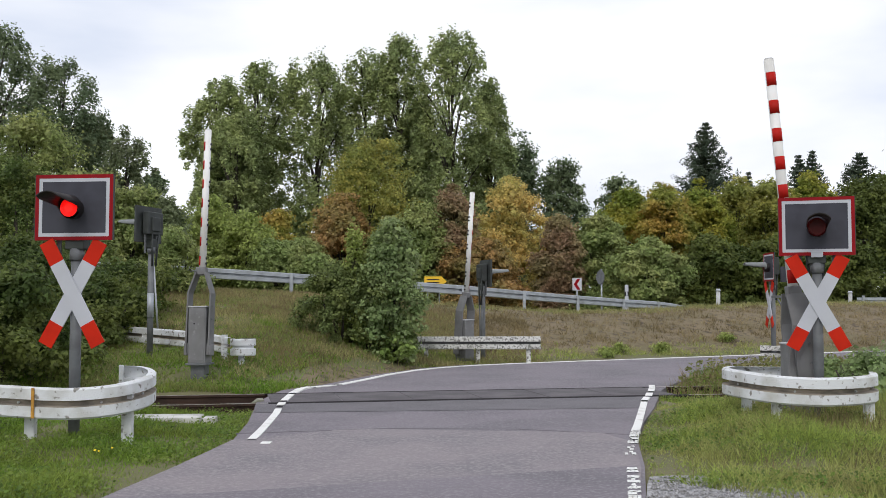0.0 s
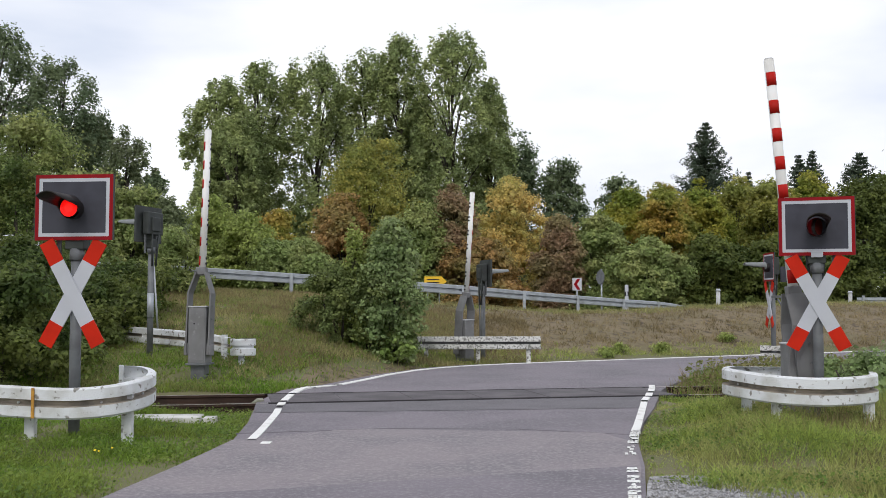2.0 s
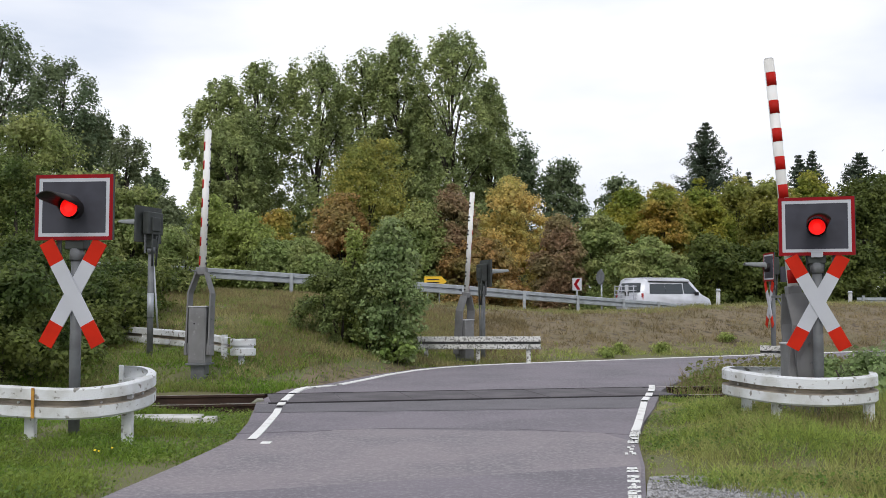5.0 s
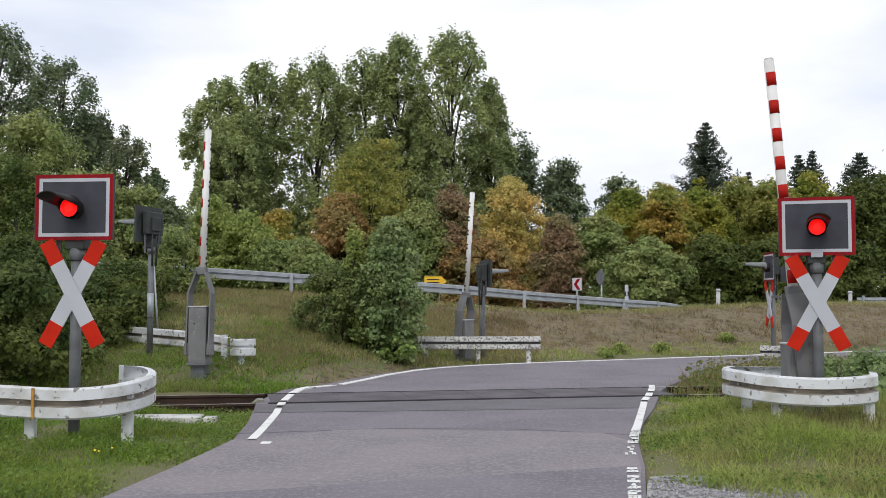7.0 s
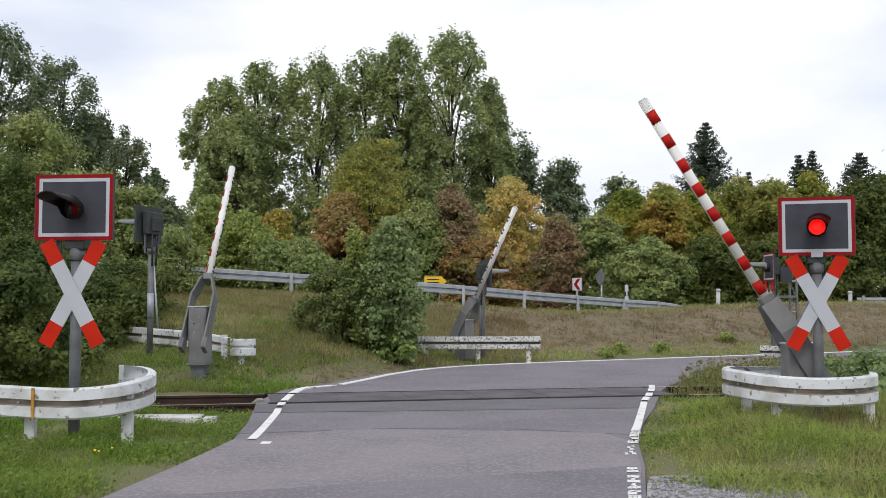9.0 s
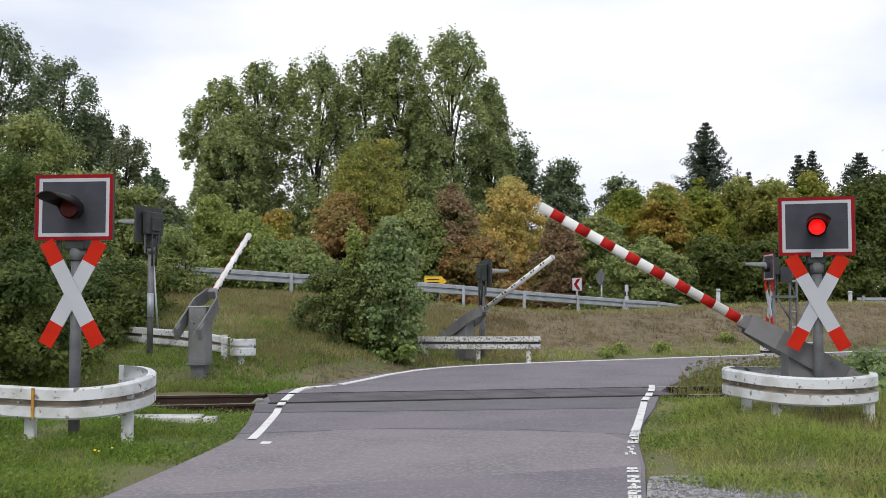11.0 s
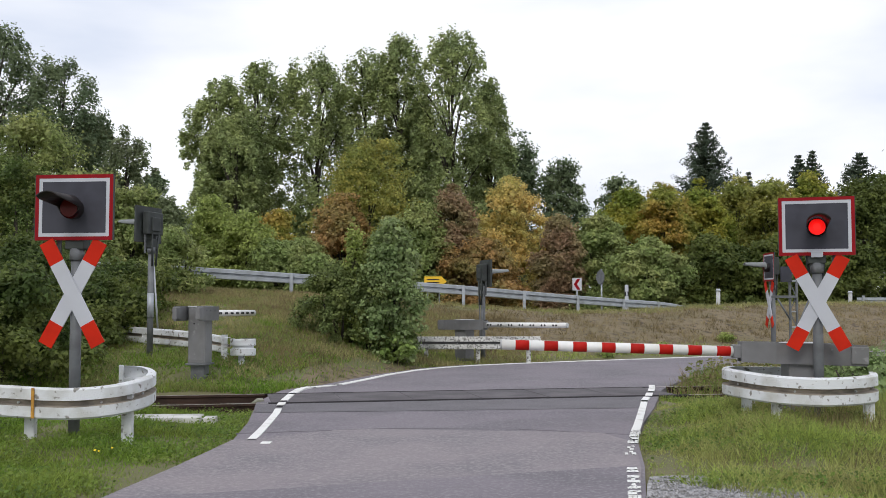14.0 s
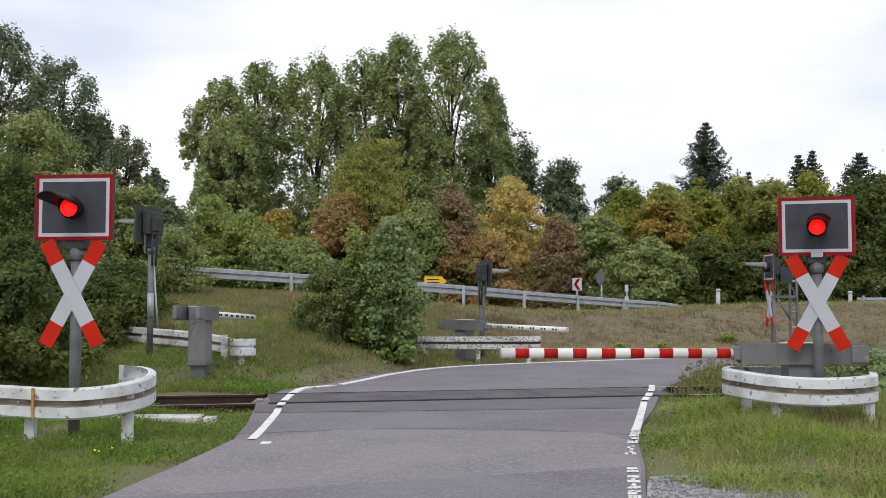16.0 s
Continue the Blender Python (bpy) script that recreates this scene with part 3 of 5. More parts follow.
def make_guard_rails():
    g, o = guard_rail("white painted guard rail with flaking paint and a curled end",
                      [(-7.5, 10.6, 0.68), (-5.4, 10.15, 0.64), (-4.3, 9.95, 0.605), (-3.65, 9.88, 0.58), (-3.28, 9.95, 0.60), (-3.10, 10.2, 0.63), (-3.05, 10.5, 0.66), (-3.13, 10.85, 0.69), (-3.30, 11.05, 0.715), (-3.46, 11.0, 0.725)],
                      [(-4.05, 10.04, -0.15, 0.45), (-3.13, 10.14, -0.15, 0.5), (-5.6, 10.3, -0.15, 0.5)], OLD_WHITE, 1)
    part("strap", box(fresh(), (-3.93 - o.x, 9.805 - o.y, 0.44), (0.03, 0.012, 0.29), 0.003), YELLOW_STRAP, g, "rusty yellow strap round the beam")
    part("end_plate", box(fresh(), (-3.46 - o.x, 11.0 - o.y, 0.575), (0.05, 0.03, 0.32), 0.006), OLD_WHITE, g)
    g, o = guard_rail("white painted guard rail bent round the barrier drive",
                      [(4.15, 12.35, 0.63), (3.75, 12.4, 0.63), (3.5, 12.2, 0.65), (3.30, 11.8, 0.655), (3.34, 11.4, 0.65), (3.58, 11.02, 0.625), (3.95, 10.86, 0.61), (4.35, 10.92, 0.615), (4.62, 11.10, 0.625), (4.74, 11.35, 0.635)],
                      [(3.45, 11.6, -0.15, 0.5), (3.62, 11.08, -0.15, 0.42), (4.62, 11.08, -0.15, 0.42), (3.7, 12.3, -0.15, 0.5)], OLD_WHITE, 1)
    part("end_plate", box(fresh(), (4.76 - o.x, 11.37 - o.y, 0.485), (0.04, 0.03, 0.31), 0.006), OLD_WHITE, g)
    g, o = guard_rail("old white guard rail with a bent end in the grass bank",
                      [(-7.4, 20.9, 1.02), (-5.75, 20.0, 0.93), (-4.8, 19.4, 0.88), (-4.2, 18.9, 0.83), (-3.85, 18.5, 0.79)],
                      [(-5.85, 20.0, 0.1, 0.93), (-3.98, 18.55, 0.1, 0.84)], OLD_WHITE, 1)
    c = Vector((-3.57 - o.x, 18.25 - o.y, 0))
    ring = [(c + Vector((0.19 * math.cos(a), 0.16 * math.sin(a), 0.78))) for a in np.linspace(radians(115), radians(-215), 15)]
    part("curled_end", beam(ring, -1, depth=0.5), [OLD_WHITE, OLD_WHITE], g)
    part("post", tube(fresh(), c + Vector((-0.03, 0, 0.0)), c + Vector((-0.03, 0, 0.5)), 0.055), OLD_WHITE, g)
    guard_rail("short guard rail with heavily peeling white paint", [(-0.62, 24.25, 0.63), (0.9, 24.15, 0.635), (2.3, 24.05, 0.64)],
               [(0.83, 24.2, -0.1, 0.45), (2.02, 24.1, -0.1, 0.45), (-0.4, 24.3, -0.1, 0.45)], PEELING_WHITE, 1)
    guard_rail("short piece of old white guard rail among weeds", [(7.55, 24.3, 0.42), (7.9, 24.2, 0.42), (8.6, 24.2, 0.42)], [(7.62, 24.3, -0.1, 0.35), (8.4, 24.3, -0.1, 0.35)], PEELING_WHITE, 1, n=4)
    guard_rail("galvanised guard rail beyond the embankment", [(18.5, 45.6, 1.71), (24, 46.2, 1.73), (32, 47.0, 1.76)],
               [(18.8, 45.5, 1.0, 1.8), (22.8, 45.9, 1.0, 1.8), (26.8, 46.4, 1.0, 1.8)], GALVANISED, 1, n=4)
    # the long rail along the main road
    line = [(-24, 27.0, 2.95), (-16, 27.7, 2.78), (-9.4, 28.7, 2.57), (-6.7, 29.2, 2.44), (-4.45, 30.0, 2.31), (-1.8, 31.5, 2.16), (0.67, 33.3, 2.01), (2.8, 35.2, 1.86), (4.9, 37.1, 1.72), (6.9, 39.0, 1.60), (8.9, 41.0, 1.48), (10.5, 42.6, 1.25)]
    pts = smooth_path(line, 6)
    posts = []
    for x in (-20, -16, -12.5, -8.6, -4.45, -1.9, 0.67, 2.78, 4.95, 6.9, 8.7):
        b = min(pts, key=lambda q: abs(q.x - x))
        posts.append((b.x, b.y - 0.16, ground_z(b.x, b.y) - 0.4, b.z + 0.01))
    guard_rail("long galvanised steel guard rail along the main road", line, posts, GALVANISED, 1, n=6)


# ---- signals ----


def hood_mesh(r, length, n=18):
    """An open hood: the upper three fifths of a tube, cut slanting, with wall thickness; along -y."""
    bm = fresh()
    rows = []
    for k, rr in ((0, r), (1, r - 0.008)):
        near, far = [], []
        for i in range(n + 1):
            a = radians(-30 + 240 * i / n)
            c, s_ = math.cos(a), math.sin(a)
            reach = length * (0.10 + 0.90 * sm((s_ + 0.15) / 0.75))
            near.append(bm.verts.new((rr * c, 0, rr * s_)))
            flare = 1 + 0.30 * reach / length
            far.append(bm.verts.new((rr * c * flare, -reach, rr * s_ * (1 + 0.1 * reach / length))))
        rows.append((near, far))
    for i in range(n):
        for k, (near, far) in enumerate(rows):
            bm.faces.new((near[i], near[i + 1], far[i + 1], far[i])).smooth = True
        bm.faces.new((rows[0][1][i], rows[0][1][i + 1], rows[1][1][i + 1], rows[1][1][i]))
    bmesh.ops.recalc_face_normals(bm, faces=bm.faces[:])
    return bm


def cross_board(sgn, y):
    """One white board with red ends; as bands along its length."""
    L, W = 1.2, 0.155
    bm = fresh()
    m = pose(0, y, 1.40, 0, -61.5 * sgn if sgn > 0 else 61.5, 0)
    for a, b, mat in ((-0.6, -0.35, 1), (-0.35, 0.35, 0), (0.35, 0.6, 1)):
        box(bm, ((a + b) / 2, 0, 0), (b - a, 0.014, W), 0.0, m, mat)
    return bm


def signal(m, label, group, back=False, pale_hood=False, cross=True):
    """A crossing signal: post, board with a red and white border, lamp with a hood, and a saltire under it. It faces -y."""
    sg = thing("crossing_signal", m, label, "level crossing signal", group)
    p = fresh()
    tube(p, (0, 0.06, -0.25), (0, 0.06, 2.0), 0.058)
    part("post", p, POST_STEEL, sg, "dull grey steel post")
    part("collar", tube(fresh(), (0, 0.06, 1.74), (0, 0.06, 1.86), 0.075), POST_STEEL, sg)
    part("head_mount", box(fresh(), (0, 0.06, 1.93), (0.2, 0.14, 0.16), 0.01), BACK_DARK, sg)
    for x in (-0.19, 0.19):
        part("bracket", box(fresh(), (x, 0.05, 1.92), (0.05, 0.02, 0.36), 0.004), POST_STEEL, sg)
    part("backing", box(fresh(), (0, -0.006, 2.28), (0.827, 0.026, 0.659), 0.003), BACK_DARK, sg, "dark sheet-metal back")
    part("board", box(fresh(), (0, -0.0235, 2.28), (0.684, 0.009, 0.532)), PANEL_DARK, sg, "dark grey signal board")
    bm = fresh()
    for x in (-0.360, 0.360):
        box(bm, (x, -0.0245, 2.28), (0.038, 0.011, 0.565))
    for z in (2.28 - 0.283, 2.28 + 0.283):
        box(bm, (0, -0.0247, z), (0.758, 0.0114, 0.038))
    part("white_border", bm, SIGN_WHITE, sg, "white reflective border")
    bm = fresh()
    for x in (-0.396, 0.396):
        box(bm, (x, -0.0255, 2.28), (0.038, 0.013, 0.66))
    for z in (2.28 - 0.319, 2.28 + 0.319):
        box(bm, (0, -0.0257, z), (0.828, 0.0134, 0.038))
    part("red_border", bm, FRAME_RED, sg, "red reflective border")
    bm = fresh()
    for x in (-0.418, 0.418):
        box(bm, (x, -0.014, 2.28), (0.006, 0.035, 0.672))
    for z in (2.28 - 0.334, 2.28 + 0.334):
        box(bm, (0, -0.014, z), (0.830, 0.035, 0.006))
    part("rim", bm, BACK_DARK, sg)
    h = fresh()
    box(h, (0, 0.09, 2.30), (0.5, 0.12, 0.42), 0.015)
    part("housing", h, BACK_DARK, sg, "dark grey-green lamp housing")
    part("housing_lid", box(fresh(), (0.02, 0.165, 2.28), (0.26, 0.04, 0.26), 0.012), BACK_DARK, sg)
    for x in (-0.12, 0.1):
        part("conduit", tube(fresh(), (x, 0.14, 2.12), (x * 0.5, 0.12, 1.5), 0.018, n=8), BACK_DARK, sg)
    part("lamp_tube", tube(fresh(), (0, -0.02, 2.265), (0, -0.13, 2.265), 0.107, n=24, caps=False), HOOD, sg)
    hood = part("hood", hood_mesh(0.111, 0.50), HOOD_PALE if pale_hood else HOOD, sg, "long black lamp hood")
    hood.matrix_basis = pose(0, -0.10, 2.285, 2, 0, 0)
    lens = fresh()
    tube(lens, (0, -0.022, 0), (0, 0.022, 0), 0.092, n=28, mat=2)
    lens.faces.ensure_lookup_table()
    for f in lens.faces:
        if len(f.verts) > 4:
            f.material_index = 0 if f.calc_center_median().y < 0 else 1
    core = fresh()
    lens_ob = part("lens", lens, [LAMP_ON, LAMP_OFF, BLACK], sg, "round red lens, lit on one face, turning in its tube")
    lens_ob.matrix_basis = pose(0, -0.125, 2.265, 0, 0, 180)
    part("lens_core", tube(core, (0, -0.0235, 0.0), (0, -0.0225, 0.0), 0.045, n=20), LAMP_HOT, lens_ob)
    if cross:
        for sgn, y in ((1, -0.02), (-1, -0.036)):
            part("cross_board", cross_board(sgn, y), [SIGN_WHITE, SIGN_RED], sg, "white board with red ends")
        part("cross_bracket", box(fresh(), (0, 0.0, 1.40), (0.14, 0.05, 0.10), 0.004), POST_STEEL, sg)
    return sg, lens_ob


LENSES = {}


def make_signals():
    sg, LENSES["left"] = signal(pose(-3.78, 10.42, 0.10, 0, 0, -6), "railway crossing signal with red lamp and white-red saltire beside the road", "crossing signals")
    sg, LENSES["right"] = signal(pose(4.195, 11.40, 0.05, 0, 0, -17) @ Matrix.Diagonal((0.97, 0.97, 0.97, 1)), "railway crossing signal with white-red saltire in front of a barrier drive", "crossing signals")
    part("number_plate", box(fresh(), (0.0, -0.045, 1.955), (0.13, 0.012, 0.07), 0.003), SIGN_WHITE, sg, "small white plate")
    sg, LENSES["bank"] = signal(pose(-5.51, 19.0, 0.60, 0, 0, -107), "crossing signal seen from behind, dark housing on a slim post", "crossing signals", pale_hood=True, cross=False)
    part("sleeve", tube(fresh(), (0, 0.06, 0.55), (0, 0.06, 1.0), 0.062), GALVANISED, sg, "pale sleeve on the lower post")
    part("cable_pipe", tube(fresh(), (-0.10, 0.16, 0.35), (-0.03, 0.10, 1.5), 0.018, n=8), SIGN_WHITE, sg, "white cable pipe")
    sg, LENSES["far"] = signal(pose(1.05, 25.3, -0.12, 0, 0, 107), "crossing signal seen from behind with a long pale hood", "crossing signals", pale_hood=True, cross=False)
    for sgn in (-1, 1):
        part("lattice_brace", box(fresh(), (0.05 * sgn, 0.10, 1.3), (0.03, 0.03, 1.35), 0.003, pose(0, 0, 0, 0, 4 * sgn, 0)), POST_STEEL, sg)
    sg, LENSES["side"] = signal(pose(7.78, 24.2, 0.0, 0, 0, -91), "crossing signal seen from the side with a red and white saltire", "crossing signals", pale_hood=True)


def make_mast():
    """A slim lattice mast with a cross arm and a small dark panel."""
    t = thing("lattice_mast", pose(6.88, 20.0, 0.0, 0, 0, 8), "slim grey lattice mast with a cross arm beside the track", "mast")
    for x in (-0.07, 0.07):
        part("upright", box(fresh(), (x, 0, 1.0), (0.035, 0.05, 2.3), 0.004), POST_STEEL, t)
    for i in range(6):
        part("rung", box(fresh(), (0, 0, 0.35 + 0.3 * i), (0.14, 0.02, 0.03), 0.003), GALVANISED, t)
        part("brace", box(fresh(), (0, 0.018, 0.5 + 0.3 * i), (0.016, 0.012, 0.32), 0.0, Matrix.Translation((0, 0, 0.5 + 0.3 * i)) @ pose(0, 0, 0, 0, 25 if i % 2 else -25, 0) @ Matrix.Translation((0, 0, -0.5 - 0.3 * i))), POST_STEEL, t)
    part("cross_arm", box(fresh(), (-0.20, -0.03, 1.54), (0.52, 0.04, 0.05), 0.004), POST_STEEL, t)
    part("panel", box(fresh(), (-0.17, -0.06, 1.98), (0.22, 0.05, 0.30), 0.006), PANEL_DARK, t, "small dark panel")
    part("stay", tube(fresh(), (-0.34, -0.03, 1.5), (-0.09, -0.03, 1.1), 0.02, n=8), POST_STEEL, t)
    part("stay", tube(fresh(), (0.36, 0.05, 1.5), (0.09, 0.02, 0.95), 0.02, n=8), POST_STEEL, t)


# ---- barriers ----
BOOMS = {}


def half_pipe(x0, x1, r0, r1, n=14):
    """A thin band round the +y side of a tube that lies along x."""
    bm = fresh()
    ring = []
    for i in range(n + 1):
        a = radians(-70 + 140 * i / n)
        c, s_ = math.cos(a), math.sin(a)
        ring.append([bm.verts.new((x, r * c, r * s_)) for x, r in ((x0, r0), (x0, r1), (x1, r1), (x1, r0))])
    for p, q in zip(ring, ring[1:]):
        for i in range(4):
            bm.faces.new((p[i], p[(i + 1) % 4], q[(i + 1) % 4], q[i])).smooth = i == 1
    bm.faces.new(ring[0])
    bm.faces.new(ring[-1][::-1])
    bmesh.ops.recalc_face_normals(bm, faces=bm.faces[:])
    return bm


def barrier(name, m, label, reds, length, root=0.72, hp=0.95):
    """A half barrier: cabinet, two side arms with counterweights, and the boom along +x of its arm."""
    b = thing("crossing_barrier", m, label, "level crossing barrier", "crossing barriers")
    part("plinth", box(fresh(), (0, 0, -0.06), (0.24, 0.24, 0.30), 0.01), POST_STEEL, b)
    part("base_plate", box(fresh(), (0, 0, 0.10), (0.44, 0.36, 0.03), 0.006), POST_STEEL, b)
    cab = part("cabinet", box(fresh(), (0, 0, 0.585), (0.36, 0.30, 0.94), 0.014), BOX_GREY, b, "grey painted steel drive cabinet")
    part("cabinet_door", box(fresh(), (-0.185, 0, 0.56), (0.012, 0.255, 0.80), 0.004), BOX_GREY, cab)
    part("lock", tube(fresh(), (-0.19, 0.04, 0.78), (-0.202, 0.04, 0.78), 0.014, n=10), BLACK, cab)
    part("lid", box(fresh(), (0, 0, 1.066), (0.38, 0.32, 0.022), 0.006), LID_GREY, b, "pale grey lid")
    arm = new("boom_arm")
    arm.parent = b
    arm.matrix_basis = pose(0, 0, hp, 0, -85, 0)
    tagged(arm, "grey twin-armed lever carrying the boom")
    part("axle", tube(fresh(), (0, -0.21, 0), (0, 0.21, 0), 0.045), ARM_GREY, arm)
    for sgn in (-1, 1):
        bm = fresh()
        y = 0.195 * sgn
        ys = (y, y, 0.075 * sgn)
        xs = (-0.70, 0.34, root - 0.02)
        hs = (0.12, 0.12, 0.115)
        ring = []
        for x, yy, hh in zip(xs, ys, hs):
            ring.append([bm.verts.new((x, yy + dy, dz)) for dy, dz in ((-0.014, -hh), (0.014, -hh), (0.014, hh), (-0.014, hh))])
        for r0, r1 in zip(ring, ring[1:]):
            for i in range(4):
                bm.faces.new((r0[i], r0[(i + 1) % 4], r1[(i + 1) % 4], r1[i]))
        bm.faces.new(ring[0])
        bm.faces.new(ring[-1])
        bmesh.ops.recalc_face_normals(bm, faces=bm.faces[:])
        part("side_arm", bm, ARM_GREY, arm)
        part("counterweight", box(fresh(), (-0.61, y, 0), (0.20, 0.075, 0.20), 0.01), BOX_GREY, arm, "counterweight block")
        for x in (-0.30, -0.1, 0.12):
            part("arm_bolt", tube(fresh(), (x, y + sgn * 0.014, 0.05), (x, y + sgn * 0.026, 0.05), 0.014, n=8), POST_STEEL, arm)
    part("collar", box(fresh(), (root + 0.0, 0, 0), (0.13, 0.15, 0.155), 0.012), ARM_GREY, arm)
    bm = fresh()
    tube(bm, (root, 0, 0), (root + length, 0, 0), 0.059, n=24)
    part("boom", bm, BOOM_WHITE, arm, "white tubular boom")
    part("end_cap", tube(fresh(), (root + length, 0, 0), (root + length + 0.014, 0, 0), 0.056, 0.046, n=24), LID_GREY, arm)
    for k in range(reds):
        x = root + (0.525 + k) / 3.0
        part("red_band", half_pipe(x - 0.079, x + 0.079, 0.0595, 0.062), BOOM_RED, arm, "red retroreflective band")
        for dx in (-0.045, 0.045):
            part("knob", tube(fresh(), (x + dx, -0.055, 0.0), (x + dx, -0.074, 0.0), 0.021, n=10), BLACK, arm)
    BOOMS[name] = arm
    return b


def make_barriers():
    barrier("right", pose(4.145, 11.865, -0.13, 0, 0, 180.1), "grey half barrier drive with a red and white striped boom", 8, 2.745)
    barrier("bank", pose(-4.11, 17.276, 0.287, 0, 0, 84.5), "grey half barrier drive on the grass bank, boom seen from behind", 7, 2.47)
    barrier("far", pose(0.519, 24.665, -0.046, 0, 0, -46.5), "grey half barrier behind a peeling guard rail, boom seen from behind", 7, 2.48)


# ---- plants ----


def leaves(name, p, nrm, size, mat, rnd, slim=0.36, bent=True):
    """Small leaves, bent along the middle or plain, at the points p, facing along nrm, joined into one mesh."""
    tot = len(p)
    u = np.cross(nrm, rnd.normal(size=(tot, 3)))
    u /= np.linalg.norm(u, axis=1)[:, None] + 1e-6
    w = np.cross(nrm, u)
    s_ = (size * rnd.uniform(0.55, 1.4, tot))[:, None]
    if not bent:
        tri = np.stack([p - u * s_ * 0.55, p + u * s_ * 0.32 + w * s_ * slim, p + u * s_ * 0.32 - w * s_ * slim], 1).reshape(-1, 3)
        return from_arrays(name, tri, np.arange(tot * 3).reshape(-1, 3), mat)
    bend = nrm * s_ * 0.15
    quad = np.stack([p - u * s_ * 0.5, p + w * s_ * slim + bend, p + u * s_ * 0.5, p - w * s_ * slim + bend], 1).reshape(-1, 3)
    return from_arrays(name, quad, np.arange(tot * 4).reshape(-1, 4), mat)


def profile(shape, u):
    """The crown's radius, of 1 at most, from its foot (0) to its top (1)."""
    if shape == "poplar":
        return np.clip(0.58 + 0.75 * u, 0, 1) * np.sqrt(np.clip(1 - np.clip((u - 0.76) / 0.24, 0, 1) ** 2.4, 0, 1))
    if shape == "bush":
        return np.clip(0.80 + 0.8 * u, 0, 1) * np.sqrt(np.clip(1 - u ** 2.4, 0, 1))
    if shape in ("spire", "shoot"):
        return np.clip(0.72 + 0.8 * u, 0, 1) * np.clip(1.12 - u, 0, 1) ** 0.6
    return np.clip(0.66 + 1.1 * u, 0, 1) * np.sqrt(np.clip(1 - np.clip((u - 0.2) / 0.8, 0, 1) ** 2.2, 0, 1))


# how boughs and their tufts are drawn out in x, y and z
BOUGH = {"poplar": ((0.95, 0.95, 1.35), (0.75, 0.75, 1.15)), "round": ((1.15, 1.15, 0.8), (1.15, 1.15, 0.6)), "shoot": ((1.0, 1.0, 1.0), (1.3, 1.3, 0.45)),
         "bush": ((1.0, 1.0, 1.0), (1.1, 1.1, 0.7)), "spire": ((0.8, 0.8, 1.5), (0.6, 0.6, 1.3))}


def crown_points(h, w, low, n, lump, rnd, shape, fill):
    """Points and facings of leaves: boughs near the crown's outline, each of several tufts, with dark gaps between them."""
    boughs = max(12, int(fill * 3.0 * w * h * (1 - low) / lump ** 2))
    tufts = 7
    u = rnd.uniform(0, 1, boughs) ** 0.88
    a = rnd.uniform(0, 2 * np.pi, boughs)
    pr = profile(shape, u)
    ph = rnd.uniform(0, 6.28, 6)
    amp = 0.10 if shape == "poplar" else 0.15
    out = 1 + amp * (np.sin(3 * a + 5 * u + ph[0]) + np.sin(5 * a - 9 * u + ph[1]) + np.sin(2 * a + 15 * u + ph[2]))
    rc = lump * 0.5 * rnd.uniform(0.6, 1.35, boughs)
    r = np.maximum(0.0, w / 2 * pr * out - rc * 0.55) * rnd.uniform(0.02, 1.0, boughs) ** 0.42
    top = 1 + (0.0 if shape == "poplar" else 0.045) * (np.sin(2 * a + ph[3]) + np.sin(5 * a + ph[4]) - 0.5)
    z = h * low + (h * (1 - low) - lump * (0.5 if shape == "poplar" else 0.35)) * u * top
    side = np.stack([np.cos(a), np.sin(a), np.zeros(boughs)], 1)
    c = side * r[:, None] + np.stack([np.zeros(boughs), np.zeros(boughs), z], 1)
    b_draw, t_draw = np.array(BOUGH[shape][0]), np.array(BOUGH[shape][1])
    d = rnd.normal(size=(boughs, tufts, 3)) + side[:, None] * 0.55 + np.array([0, 0, 0.55])
    d /= np.linalg.norm(d, axis=2)[:, :, None]
    tc = (c[:, None] + d * rc[:, None, None] * b_draw).reshape(-1, 3)
    d = d.reshape(-1, 3)
    per = max(3, int(n / len(tc)))
    e = np.clip(rnd.normal(size=(len(tc), per, 3)), -1.7, 1.7)
    rt = np.repeat(rc, tufts) * (0.36 if shape == "poplar" else 0.44) * rnd.uniform(0.7, 1.3, len(tc))
    p = (tc[:, None] + e * rt[:, None, None] * t_draw).reshape(-1, 3)
    nrm = (d[:, None] * 0.5 + e * 0.2 + np.array([0, -0.1, 0.45])).reshape(-1, 3) + rnd.normal(0, 0.48, (len(p), 3))
    nrm /= np.linalg.norm(nrm, axis=1)[:, None] + 1e-6
    keep = p[:, 2] > -0.02
    return p[keep], nrm[keep]


